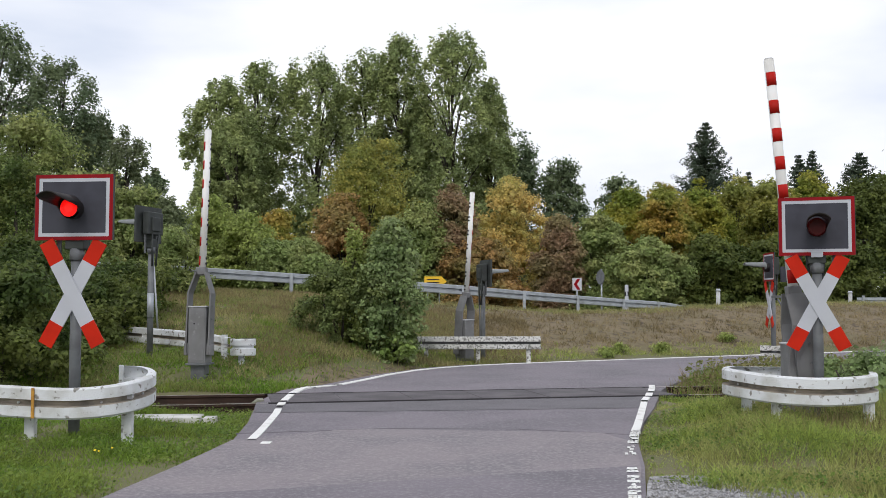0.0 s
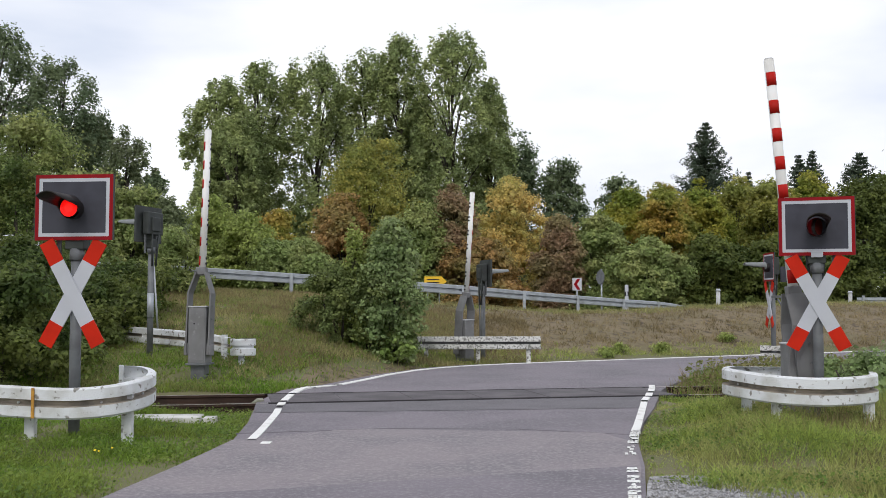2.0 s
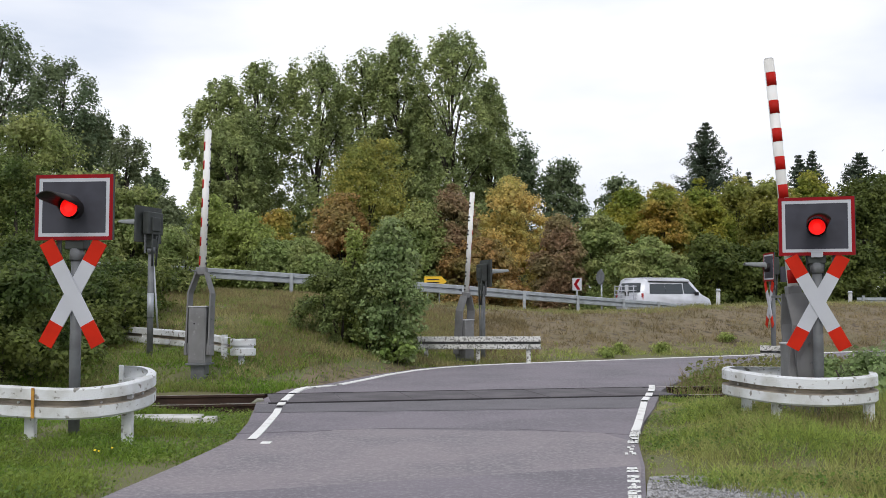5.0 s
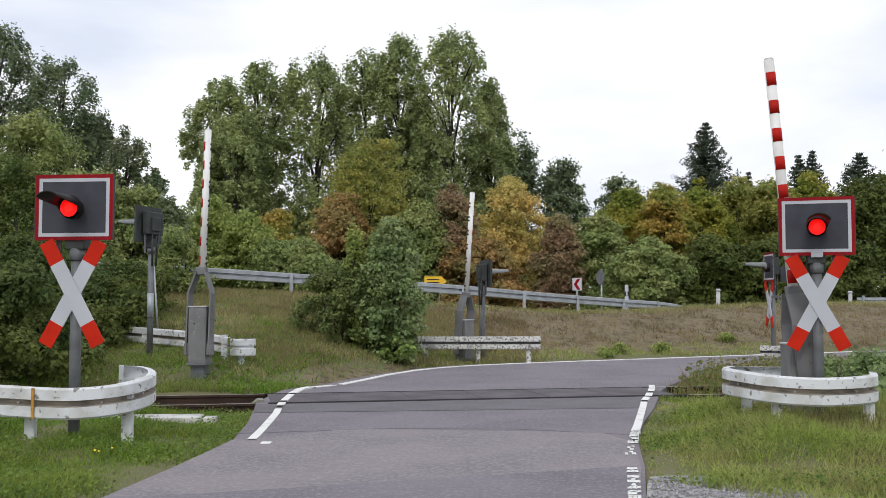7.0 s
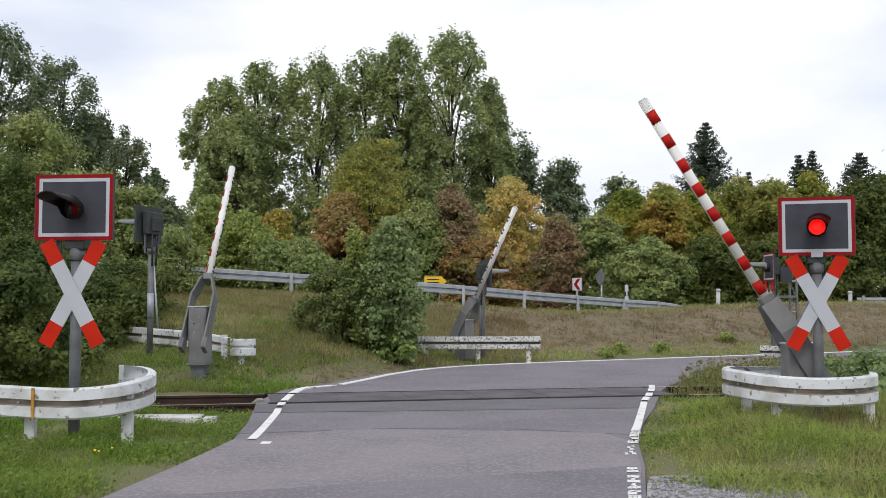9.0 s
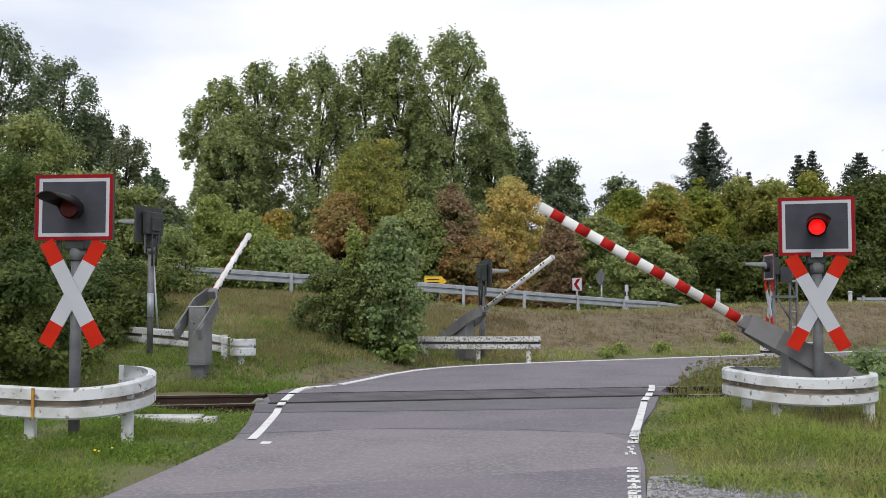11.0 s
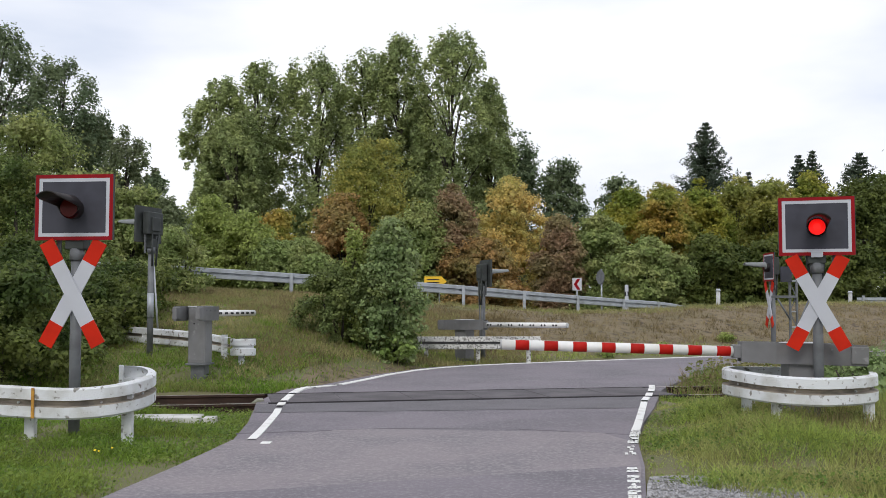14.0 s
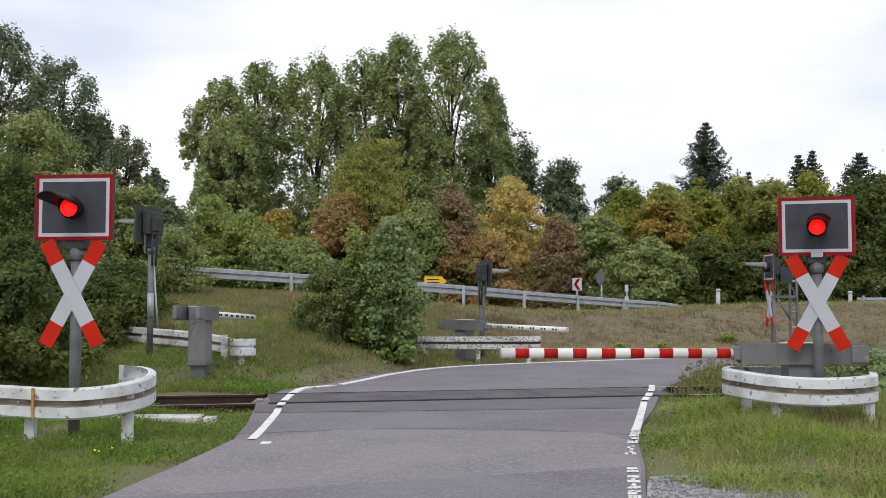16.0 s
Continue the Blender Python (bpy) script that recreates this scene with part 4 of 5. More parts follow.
def tree(x, y, h, w, mat, label, seed, shape="round", low=0.12, leaf=0.3, n=9000, trunk=0.16, category="tree", fill=1.0, group="", z=None, lump=1.3, bent=None):
    rnd = np.random.RandomState(seed)
    z = ground_z(x, y) if z is None else z
    t = thing({"tree": "tree", "weed": "weed_tuft"}.get(category, "shrub"), Matrix.Translation((x, y, z - 0.05)), label, category, group)
    p, nrm = crown_points(h, w, low, n, lump, rnd, shape, fill)
    crown = leaves("crown", p, nrm, leaf, mat, rnd, 0.40, leaf < 0.1 if bent is None else bent)
    crown.parent = t
    bm = fresh()
    if shape == "bush":
        for k in range(7):
            b0 = Vector((rnd.uniform(-0.15, 0.15) * w, rnd.uniform(-0.15, 0.15) * w, -0.1))
            q = Vector((b0.x * 2.2, b0.y * 2.2, h * rnd.uniform(0.5, 0.8)))
            tube(bm, b0, q, 0.02 * w, 0.006 * w, n=6)
    else:
        top = h * (0.88 if shape == "poplar" else 0.72)
        p0, r0 = Vector((0, 0, -0.3)), trunk
        for k in range(5):
            p1 = Vector((rnd.uniform(-0.015, 0.015) * h, rnd.uniform(-0.015, 0.015) * h, top * (k + 1) / 5))
            r1 = trunk * (1 - 0.82 * (k + 1) / 5)
            tube(bm, p0, p1, r0, r1, n=9)
            p0, r0 = p1, r1
        for i in rnd.choice(len(p), 26):
            e = Vector(p[i] * np.array([0.8, 0.8, 1.0]))
            b0 = Vector((0, 0, min(top * 0.95, max(0.1, e.z - 0.35 * w - 0.1 * h))))
            mid = (b0 + e) / 2 + Vector((0, 0, 0.05 * w))
            tube(bm, b0, mid, trunk * 0.32, trunk * 0.2, n=6)
            tube(bm, mid, e, trunk * 0.2, trunk * 0.06, n=6)
    part("trunk", bm, BARK, t)
    return t


def spruce(x, y, h, w, label, seed, z=0.0):
    """A conifer: whorls of boughs that droop and lift at their tips, along a straight stem."""
    rnd = np.random.RandomState(seed)
    t = thing("tree", Matrix.Translation((x, y, z)), label, "conifer", "spruces")
    pts, nr = [], []
    bm = fresh()
    tube(bm, (0, 0, -0.3), (0, 0, h * 0.99), 0.2, 0.02, n=8)
    for u in np.linspace(0.30, 0.985, int(h * 1.9)):
        reach = (w / 2) * min(1.0, (1 - u) * 2.3) ** 0.85 + 0.10
        for b in range(9):
            a = rnd.uniform(0, 2 * np.pi)
            L = reach * rnd.uniform(0.6, 1.12)
            k = max(14, int(60 * L))
            q = rnd.uniform(0.05, 1, k)
            wig = rnd.normal(0, 0.07 + 0.035 * L, (k, 3)) * np.array([1, 1, 0.7])
            zz = u * h - 0.30 * L * q + 0.55 * L * q ** 2.5
            pts.append(np.stack([q * L * np.cos(a), q * L * np.sin(a), zz], 1) + wig)
            nr.append(np.array([0.3 * np.cos(a), 0.3 * np.sin(a), 0.8]) + rnd.normal(0, 0.5, (k, 3)))
            if b < 2 and L > 0.5:
                tube(bm, (0, 0, u * h), (L * math.cos(a), L * math.sin(a), u * h - 0.1 * L), 0.03, 0.01, n=5)
    p, nrm = np.concatenate(pts), np.concatenate(nr)
    nrm /= np.linalg.norm(nrm, axis=1)[:, None]
    crown = leaves("crown", p, nrm, 0.30, NEEDLE, rnd, 0.2, False)
    crown.parent = t
    part("trunk", bm, BARK, t)


LABELS = {"leaf_dark": "dark green broadleaf tree in the wood", "leaf_olive_dark": "dark olive green broadleaf tree in the wood",
          "leaf_olive": "yellow-green broadleaf tree turning colour", "leaf_orange": "orange-brown autumn tree behind the guard rail",
          "leaf_amber": "amber and green autumn tree in the wood", "leaf_brown": "reddish brown autumn tree in the wood",
          "leaf_yellow": "bright yellow-orange autumn tree in the wood", "leaf_green": "light green bushy tree at the wood's edge",
          "leaf_gold": "golden green broadleaf tree in the wood", "leaf_bright": "fresh green young tree behind the guard rail",
          "leaf_grey": "thin greyish green tree on the bank"}


def make_trees():
    k = 100
    poplars = (
        (-17.38, 78.0, 18.71, 4.55), (-14.62, 80.0, 20.58, 5.56), (-15.58, 76.0, 15.31, 5.49), (-9.83, 79.0, 20.78, 5.27), (-6.25, 81.0, 21.63, 4.5),
        (-3.51, 80.0, 22.45, 4.22), (0.69, 78.0, 22.3, 6.5), (3.73, 80.0, 18.71, 3.33), (-2.0, 82.0, 17.32, 4.1))
    for x, y, h, w in poplars:
        k += 1
        tree(x, y, h, w * 1.1, LEAF_POPLAR, "tall dense poplar with green leaves behind the main road", k, "poplar", 0.12, 0.225, 36000, trunk=0.3, group="poplar row", z=0, lump=1.25, fill=0.9)
    undergrowth = (
        (6.59, 86.0, 15.14, 3.34, LEAF_DARK), (9.85, 84.0, 12.77, 4.2, LEAF_DARK), (14.65, 84.0, 11.74, 4.43, LEAF_DARK), (3.08, 84.0, 11.18, 7.0, LEAF_DARK),
        (18.48, 84.0, 10.48, 5.13, LEAF_DARK), (25.61, 86.0, 11.41, 5.73, LEAF_OLIVE_DARK))
    for x, y, h, w, mat in undergrowth:
        k += 1
        tree(x, y, h * 1.02, w * 1.25, mat, LABELS[mat.name], k, "round", 0.03, 0.24, 22000, trunk=0.2, z=0, lump=1.2, fill=1.2)
    wood = (
        (-4.73, 66.0, 11.83, 6.05, LEAF_OLIVE), (-6.24, 62.7, 7.82, 3.83, LEAF_ORANGE), (-10.06, 61.6, 6.68, 2.57, LEAF_AMBER), (0.56, 62.7, 8.35, 2.79, LEAF_BROWN),
        (4.44, 66.0, 9.15, 5.32, LEAF_YELLOW), (7.05, 61.6, 6.34, 2.4, LEAF_BROWN), (-1.33, 61.6, 7.2, 3.25, LEAF_GREEN), (-3.16, 60.5, 6.09, 2.69, LEAF_GREEN),
        (-8.05, 59.4, 5.01, 2.31, LEAF_GREEN), (9.44, 62.7, 6.78, 3.83, LEAF_GREEN), (11.95, 66.0, 8.53, 4.77, LEAF_GOLD), (13.86, 63.8, 8.47, 4.25, LEAF_AMBER),
        (16.72, 66.0, 8.9, 4.4, LEAF_GOLD), (19.74, 68.2, 9.53, 4.36, LEAF_OLIVE), (21.49, 66.0, 9.26, 4.58, LEAF_OLIVE), (24.67, 68.2, 9.72, 4.55, LEAF_GOLD),
        (25.99, 62.3, 9.0, 4.5, LEAF_OLIVE_DARK), (29.69, 64.7, 11.09, 5.03, LEAF_OLIVE_DARK), (12.08, 59.4, 5.01, 3.96, LEAF_GREEN),
        (16.0, 60.5, 5.41, 4.37, LEAF_OLIVE_DARK), (19.7, 60.5, 5.08, 4.71, LEAF_OLIVE_DARK), (22.97, 59.4, 5.34, 3.63, LEAF_OLIVE_DARK),
        (2.39, 60.5, 5.08, 3.7, LEAF_ORANGE))
    for x, y, h, w, mat in wood:
        k += 1
        tree(x, y, h + 0.5, w * 1.3, mat, LABELS[mat.name], k, "round", 0.0, 0.195, 30000, trunk=0.14, z=-0.3, lump=0.85, fill=1.2)
    young = (
        (-12.11, 46.0, 5.67, 2.81, LEAF_BRIGHT), (-10.91, 48.0, 6.39, 2.93, LEAF_BRIGHT), (-8.92, 46.0, 5.34, 2.56, LEAF_BRIGHT),
        (-7.35, 45.0, 4.25, 2.25, LEAF_GREEN), (-5.48, 44.0, 3.58, 1.96, LEAF_GREEN))
    for x, y, h, w, mat in young:
        k += 1
        z = ground_z(x, y)
        tree(x, y, h - z, w * 1.3, mat, LABELS[mat.name], k, "round", 0.0, 0.145, 24000, trunk=0.1, lump=0.7, fill=1.2)
    for x, y, h, w in (
        (23.92, 92.0, 18.09, 5.11), (29.01, 96.0, 14.02, 1.6), (33.11, 94.0, 15.38, 3.24), (34.73, 95.0, 15.95, 3.17), (37.87, 92.0, 15.28, 4.86)):
        k += 1
        spruce(x, y, h, w * 1.42, "dark green spruce rising above the wood", k)
    bank = (
        (-20.42, 46.0, 14.11, 4.09, LEAF_DARK), (-17.35, 46.0, 12.5, 3.32, LEAF_DARK), (-16.69, 48.0, 10.31, 1.87, LEAF_GREY), (-14.1, 45.0, 8.8, 1.7, LEAF_GREY),
        (-12.6, 44, 6.9, 1.4, LEAF_DARK), (-16.83, 41.0, 9.24, 3.87, LEAF_GREEN), (-13.74, 39.0, 6.69, 3.03, LEAF_GREEN), (-12.2, 40.0, 6.16, 2.67, LEAF_GREEN),
        (-10.9, 40, 5.2, 1.2, LEAF_GREY), (-15.49, 38.5, 6.3, 2.99, LEAF_GREEN))
    for x, y, h, w, mat in bank:
        k += 1
        z = ground_z(x, y)
        tall = mat in (LEAF_DARK, LEAF_GREY)
        tree(x, y, h - z, w * 1.25, mat, LABELS[mat.name], k, "poplar" if tall else "round", 0.0, 0.14, 27000 if tall else 25000, trunk=0.2 if tall else 0.1, lump=0.85, fill=0.7 if mat is LEAF_GREY else 1.2)
    for x, y, h, w, mat, lab, nn in ((-7.3, 16.4, 2.0, 3.4, LEAF_SHADE, "dense green hedge shrub beside the track", 30000), (-9.3, 17.6, 3.0, 3.8, LEAF_SHADE, "dense green shrub beside the track", 20000), (-6.9, 20.4, 1.25, 2.6, LEAF_SHADE, "green shrub behind a crossing signal", 18000),
                                     (-7.2, 23.0, 1.15, 2.8, LEAF_SHADE, "low green shrub on the bank", 15000), (-10.2, 24.5, 3.4, 3.6, LEAF_SHADE, "green shrub on the bank", 16000),
                                     (-12.4, 25, 4.2, 4.2, LEAF_SHADE, "green shrub on the bank", 16000), (-7.25, 27.4, 1.7, 1.7, LEAF_GREEN, "green shrub before the guard rail", 12000),
                                     (-8.3, 20.5, 2.0, 2.4, LEAF_SHADE, "green shrub on the bank", 15000)):
        k += 1
        tree(x, y, h, w, mat, lab, k, "bush", 0.0, 0.084, nn, trunk=0.05, category="shrub", lump=0.5, bent=False)
    g = ground_z(-1.8, 22.8)
    for x, y, h, w, mat, lab, shape, leaf, nn, lump in (
            (-2.30, 22.9, 2.2, 1.95, LEAF_THICKET, "wide dense dark green bush on the meadow", "bush", 0.062, 19000, 0.36),
            (-1.12, 22.7, 3.6, 1.5, LEAF_BUSH, "tall leafy shoots of a grey-green bush on the meadow", "shoot", 0.085, 17000, 0.36),
            (-1.98, 22.8, 3.0, 0.95, LEAF_BRIGHT, "thin fresh green shoots rising from a bush", "spire", 0.065, 5000, 0.30),
            (-1.18, 22.75, 1.3, 1.2, LEAF_BROAD, "low broad-leaved bright green bush on the meadow", "bush", 0.095, 5000, 0.30),
            (-1.78, 22.9, 2.3, 1.5, LEAF_THICKET, "dense green thicket in the middle of a bush", "bush", 0.068, 12000, 0.36)):
        k += 1
        tree(x, y, h - g, w, mat, lab, k, shape, 0.0, leaf, nn, trunk=0.04, category="shrub", lump=lump)
    tree(6.1, 14.6, 0.75, 1.9, LEAF_BUSH, "low green bramble beside the barrier", 303, "bush", 0.0, 0.08, 8000, trunk=0.04, category="shrub", lump=0.35)
    tree(7.6, 15.6, 0.9, 2.2, LEAF_BUSH, "low green bramble beside the barrier", 304, "bush", 0.0, 0.08, 8000, trunk=0.04, category="shrub", lump=0.35)


def blades(name, x, y, h, mat, label, rnd, width=0.012, lean=0.35):
    n = len(x)
    z = np.array([ground_z(a, b) for a, b in zip(x, y)]) - 0.045
    a = rnd.uniform(0, 2 * np.pi, n)
    wv = np.stack([np.cos(a), np.sin(a), np.zeros(n)], 1) * width
    b = rnd.uniform(0, 2 * np.pi, n)
    tip = np.stack([np.cos(b), np.sin(b), np.zeros(n)], 1) * (h * lean * rnd.uniform(0.2, 1.4, n))[:, None]
    p = np.stack([x, y, z], 1)
    v = np.stack([p - wv, p + wv, p + tip + np.stack([np.zeros(n), np.zeros(n), h], 1)], 1).reshape(-1, 3)
    return tagged(from_arrays(name, v, np.arange(n * 3).reshape(-1, 3), mat), label, "grass", kind="stuff")


def inside_road(x, y, pad=0.0):
    l = np.interp(y, [p[1] for p in LEFT_EDGE], [p[0] for p in LEFT_EDGE])
    r = np.interp(y, [p[1] for p in RIGHT_EDGE], [p[0] for p in RIGHT_EDGE])
    return (x > l - pad) & (x < r + pad)


def make_grass():
    rnd = np.random.RandomState(21)
    n = 190000
    x, y = rnd.uniform(-6.5, 7.0, n), rnd.uniform(6.5, 15.4, n)
    clump = np.array([noise.noise(Vector((a * 1.1, b * 1.1, 2))) for a, b in zip(x, y)])
    keep = ~inside_road(x, y, 0.03) & (np.abs(y - (15.55 + 0.215 * x)) > np.where(x > 3.1, 1.0, 1.42))
    patch = np.array([noise.noise(Vector((a * 2.3, b * 2.3, 5))) for a, b in zip(x, y)])
    gravel = (x > 1) & (y < 8.12 + 0.35 * patch) & (x < 2.45 - (y - 7.0) * 0.75 + 0.6 * patch)
    keep &= ~((x < -2.65) & (np.abs(y - 12.3) < 0.3)) & ~gravel & (clump > -0.6 + rnd.uniform(-0.2, 0.2, n))
    x, y, clump, patch = x[keep], y[keep], clump[keep], patch[keep]
    rim = np.where(x < 0, np.interp(y, [q[1] for q in LEFT_EDGE], [q[0] for q in LEFT_EDGE]), np.interp(y, [q[1] for q in RIGHT_EDGE], [q[0] for q in RIGHT_EDGE]))
    edge = np.clip(np.abs(x - rim) / 0.6, 0.4, 1)
    lush = np.where(x > 0, 0.85 + 0.9 * np.clip(patch + 0.35, 0, 1) + 0.5 * np.clip((x - 3.0) / 2, 0, 1), 0.85 + 0.5 * np.clip(patch + 0.2, 0, 1))
    hgt = (0.055 + 0.12 * np.clip(clump + 0.25, 0, 1)) * rnd.uniform(0.4, 1.5, len(x)) * edge * lush
    right = x > 0
    blades("grass", x[~right], y[~right], hgt[~right], GRASS, "fresh green grass on the verge before the track", rnd, 0.008, 0.9)
    blades("grass", x[right], y[right], hgt[right], GRASS_SOFT, "long soft yellowish green grass round the guard rail", rnd, 0.0075, 0.85)
    n = 5000
    sx, sy = rnd.uniform(1.7, 7.0, n), rnd.uniform(7.6, 13.0, n)
    seed = np.array([noise.noise(Vector((a * 0.9, b * 0.9, 12))) for a, b in zip(sx, sy)])
    ok = ~inside_road(sx, sy, 0.25) & (seed + 0.12 * (sx - 3) > rnd.uniform(0.0, 0.5, n))
    blades("dry_stalks", sx[ok], sy[ok], rnd.uniform(0.12, 0.34, ok.sum()), GRASS_DRY, "thin dry grass stalks among the green", rnd, 0.0045, 0.55)
    pick = rnd.permutation(len(x))[:42000]
    pick = pick[clump[pick] > -0.05]
    px_, py_ = x[pick], y[pick]
    pz_ = np.array([ground_z(a, b) for a, b in zip(px_, py_)]) + rnd.uniform(-0.02, 0.10, len(pick)) * edge[pick]
    nrm = rnd.normal(0, 0.45, (len(pick), 3)) + np.array([0, -0.25, 1.0])
    nrm /= np.linalg.norm(nrm, axis=1)[:, None]
    tagged(leaves("weeds", np.stack([px_, py_, pz_], 1), nrm, 0.034, WEED, rnd), "low broad-leaved weeds in the verge grass", "weeds", kind="stuff")
    fx, fy = np.array([-2.9, -3.0, -2.95]), np.array([9.0, 8.85, 8.8])
    tagged(leaves("flowers", np.stack([fx, fy, np.full(3, 0.13)], 1), np.tile([0.0, -0.6, 0.8], (3, 1)), 0.021, FLOWER, rnd, 0.5), "small yellow flowers in the grass", "flowers", kind="stuff")
    n = 130000
    x, y = rnd.uniform(-10.5, 3.0, n), 16.4 + 13.6 * rnd.uniform(0, 1, n) ** 1.25
    keep = ~inside_road(x, y, 0.15) & (y < np.interp(x, [r[0] for r in RIDGE], [r[1] for r in RIDGE]) + 1) & ((x < 0.5) | (y < 25))
    rim = x - np.interp(y, [q[1] for q in LEFT_EDGE], [q[0] for q in LEFT_EDGE])
    worn = (y > 17.4) & (y < 22.8) & (rim > -0.95 + 0.5 * np.array([noise.noise(Vector((a, b, 4))) for a, b in zip(x, y)]))
    keep &= ~worn | (rnd.uniform(0, 1, n) < 0.12)
    x, y = x[keep], y[keep]
    tone = np.array([noise.noise(Vector((a * 0.8, b * 1.3, 14))) + 0.5 * noise.noise(Vector((a * 3, b * 4, 15))) for a, b in zip(x, y)])
    sere = tone + (y - 20.5) * 0.07 + rnd.normal(0, 0.15, len(x)) > 0.05
    hgt = 0.105 * rnd.uniform(0.4, 1.4, len(x)) * (1 + 0.8 * np.clip(tone, -0.5, 0.6))
    blades("grass", x[~sere], y[~sere], hgt[~sere], GRASS, "green meadow grass behind the track", rnd, 0.011, 0.8)
    blades("grass", x[sere], y[sere], hgt[sere], GRASS_PALE, "pale yellowish meadow grass on the slope", rnd, 0.011, 0.8)
    leafy = rnd.permutation(len(x))[:14000]
    leafy = leafy[(tone[leafy] > -0.1) & (y[leafy] < 21)]
    lz = np.array([ground_z(a, b) for a, b in zip(x[leafy], y[leafy])]) + rnd.uniform(-0.02, 0.12, len(leafy))
    nrm = rnd.normal(0, 0.45, (len(leafy), 3)) + np.array([0, -0.25, 1.0])
    nrm /= np.linalg.norm(nrm, axis=1)[:, None]
    tagged(leaves("weeds", np.stack([x[leafy], y[leafy], lz], 1), nrm, 0.055, WEED, rnd), "low leafy weeds in the meadow behind the track", "weeds", kind="stuff")
    n = 110000
    x, y = rnd.uniform(-5, 20, n), rnd.uniform(24, 42, n)
    t = (y - np.interp(x, [r[0] for r in TOE], [r[1] for r in TOE])) / (np.interp(x, [r[0] for r in RIDGE], [r[1] for r in RIDGE]) - np.interp(x, [r[0] for r in TOE], [r[1] for r in TOE]))
    tuss = np.array([noise.noise(Vector((a * 1.3 + b * 0.6, b * 2.2 - a * 0.8, 6))) + 0.5 * noise.noise(Vector((a * 3.5, b * 4.5, 8))) for a, b in zip(x, y)])
    top = t > 0.9 + 0.12 * tuss
    foot = (t < 0.22 + 0.15 * tuss) & (x < 10)
    keep = (t > 0.03) & (t < 1.2) & (top | foot | (tuss > rnd.uniform(-0.35, 0.25, n)))
    mid = keep & ~top & ~foot
    hgt = 0.11 * rnd.uniform(0.4, 1.5, n) * (1 + 0.7 * np.clip(tuss, -0.4, 0.7))
    blades("dry_grass", x[mid], y[mid], hgt[mid], GRASS_DRY, "dry yellow-brown grass on the embankment", rnd, 0.011, 0.9)
    mid = keep & top
    blades("dry_grass", x[mid], y[mid], hgt[mid], GRASS_PALE, "pale yellowish grass along the embankment's crest", rnd, 0.011, 0.9)
    mid = keep & foot
    blades("grass", x[mid], y[mid], hgt[mid], GRASS_SOFT, "green grass at the foot of the embankment", rnd, 0.011, 0.9)
    n = 16000
    x, y = rnd.uniform(3.3, 9.5, n), rnd.uniform(16.5, 23, n)
    keep = ~inside_road(x, y, 0.1)
    x, y = x[keep], y[keep]
    half = rnd.uniform(0, 1, len(x)) < 0.55
    blades("tall_grass", x[half], y[half], rnd.uniform(0.10, 0.42, half.sum()), GRASS_DRY, "tall dry grass between road and track", rnd, 0.012, 0.6)
    blades("tall_grass", x[~half], y[~half], rnd.uniform(0.10, 0.38, (~half).sum()), GRASS, "green weeds and grass between road and track", rnd, 0.014, 0.7)
    n = 5000
    x, y = rnd.uniform(3.4, 8.5, n), rnd.uniform(16.6, 22.5, n)
    keep = ~inside_road(x, y, 0.15)
    x, y = x[keep], y[keep]
    z = np.array([ground_z(a, b) for a, b in zip(x, y)]) + rnd.uniform(0.0, 0.36, len(x))
    nrm = rnd.normal(0, 0.6, (len(x), 3)) + np.array([0, -0.3, 0.8])
    nrm /= np.linalg.norm(nrm, axis=1)[:, None]
    tagged(leaves("weeds", np.stack([x, y, z], 1), nrm, 0.08, WEED_DULL, rnd), "dull green weeds between road and track", "weeds", kind="stuff")
    n = 80000
    x, y = rnd.uniform(-9, 2.5, n), rnd.uniform(18.0, 31, n)
    dry = np.array([noise.noise(Vector((a * 0.5, b * 0.5, 9))) for a, b in zip(x, y)])
    keep = ~inside_road(x, y, 0.3) & (y < np.interp(x, [r[0] for r in RIDGE], [r[1] for r in RIDGE]) + 1) & (dry + (y - 22.5) * 0.07 > rnd.uniform(-0.2, 0.4, n))
    x, y = x[keep], y[keep]
    blades("dry_grass", x, y, 0.13 * rnd.uniform(0.4, 1.4, len(x)), GRASS_DRY, "dry pale grass in the meadow", rnd, 0.008, 0.8)
    for x, y, k in ((4.75, 27.6, 1), (6.1, 28.4, 2), (8.6, 31.0, 3), (4.3, 26.9, 4)):
        tree(x, y, 0.26, 0.55, LEAF_BRIGHT, "bright green weed tuft on the dry embankment", 400 + k, "bush", 0.0, 0.06, 900, trunk=0.02, category="weed", lump=0.16, group="weed tufts")


# ---- signs and posts along the main road ----


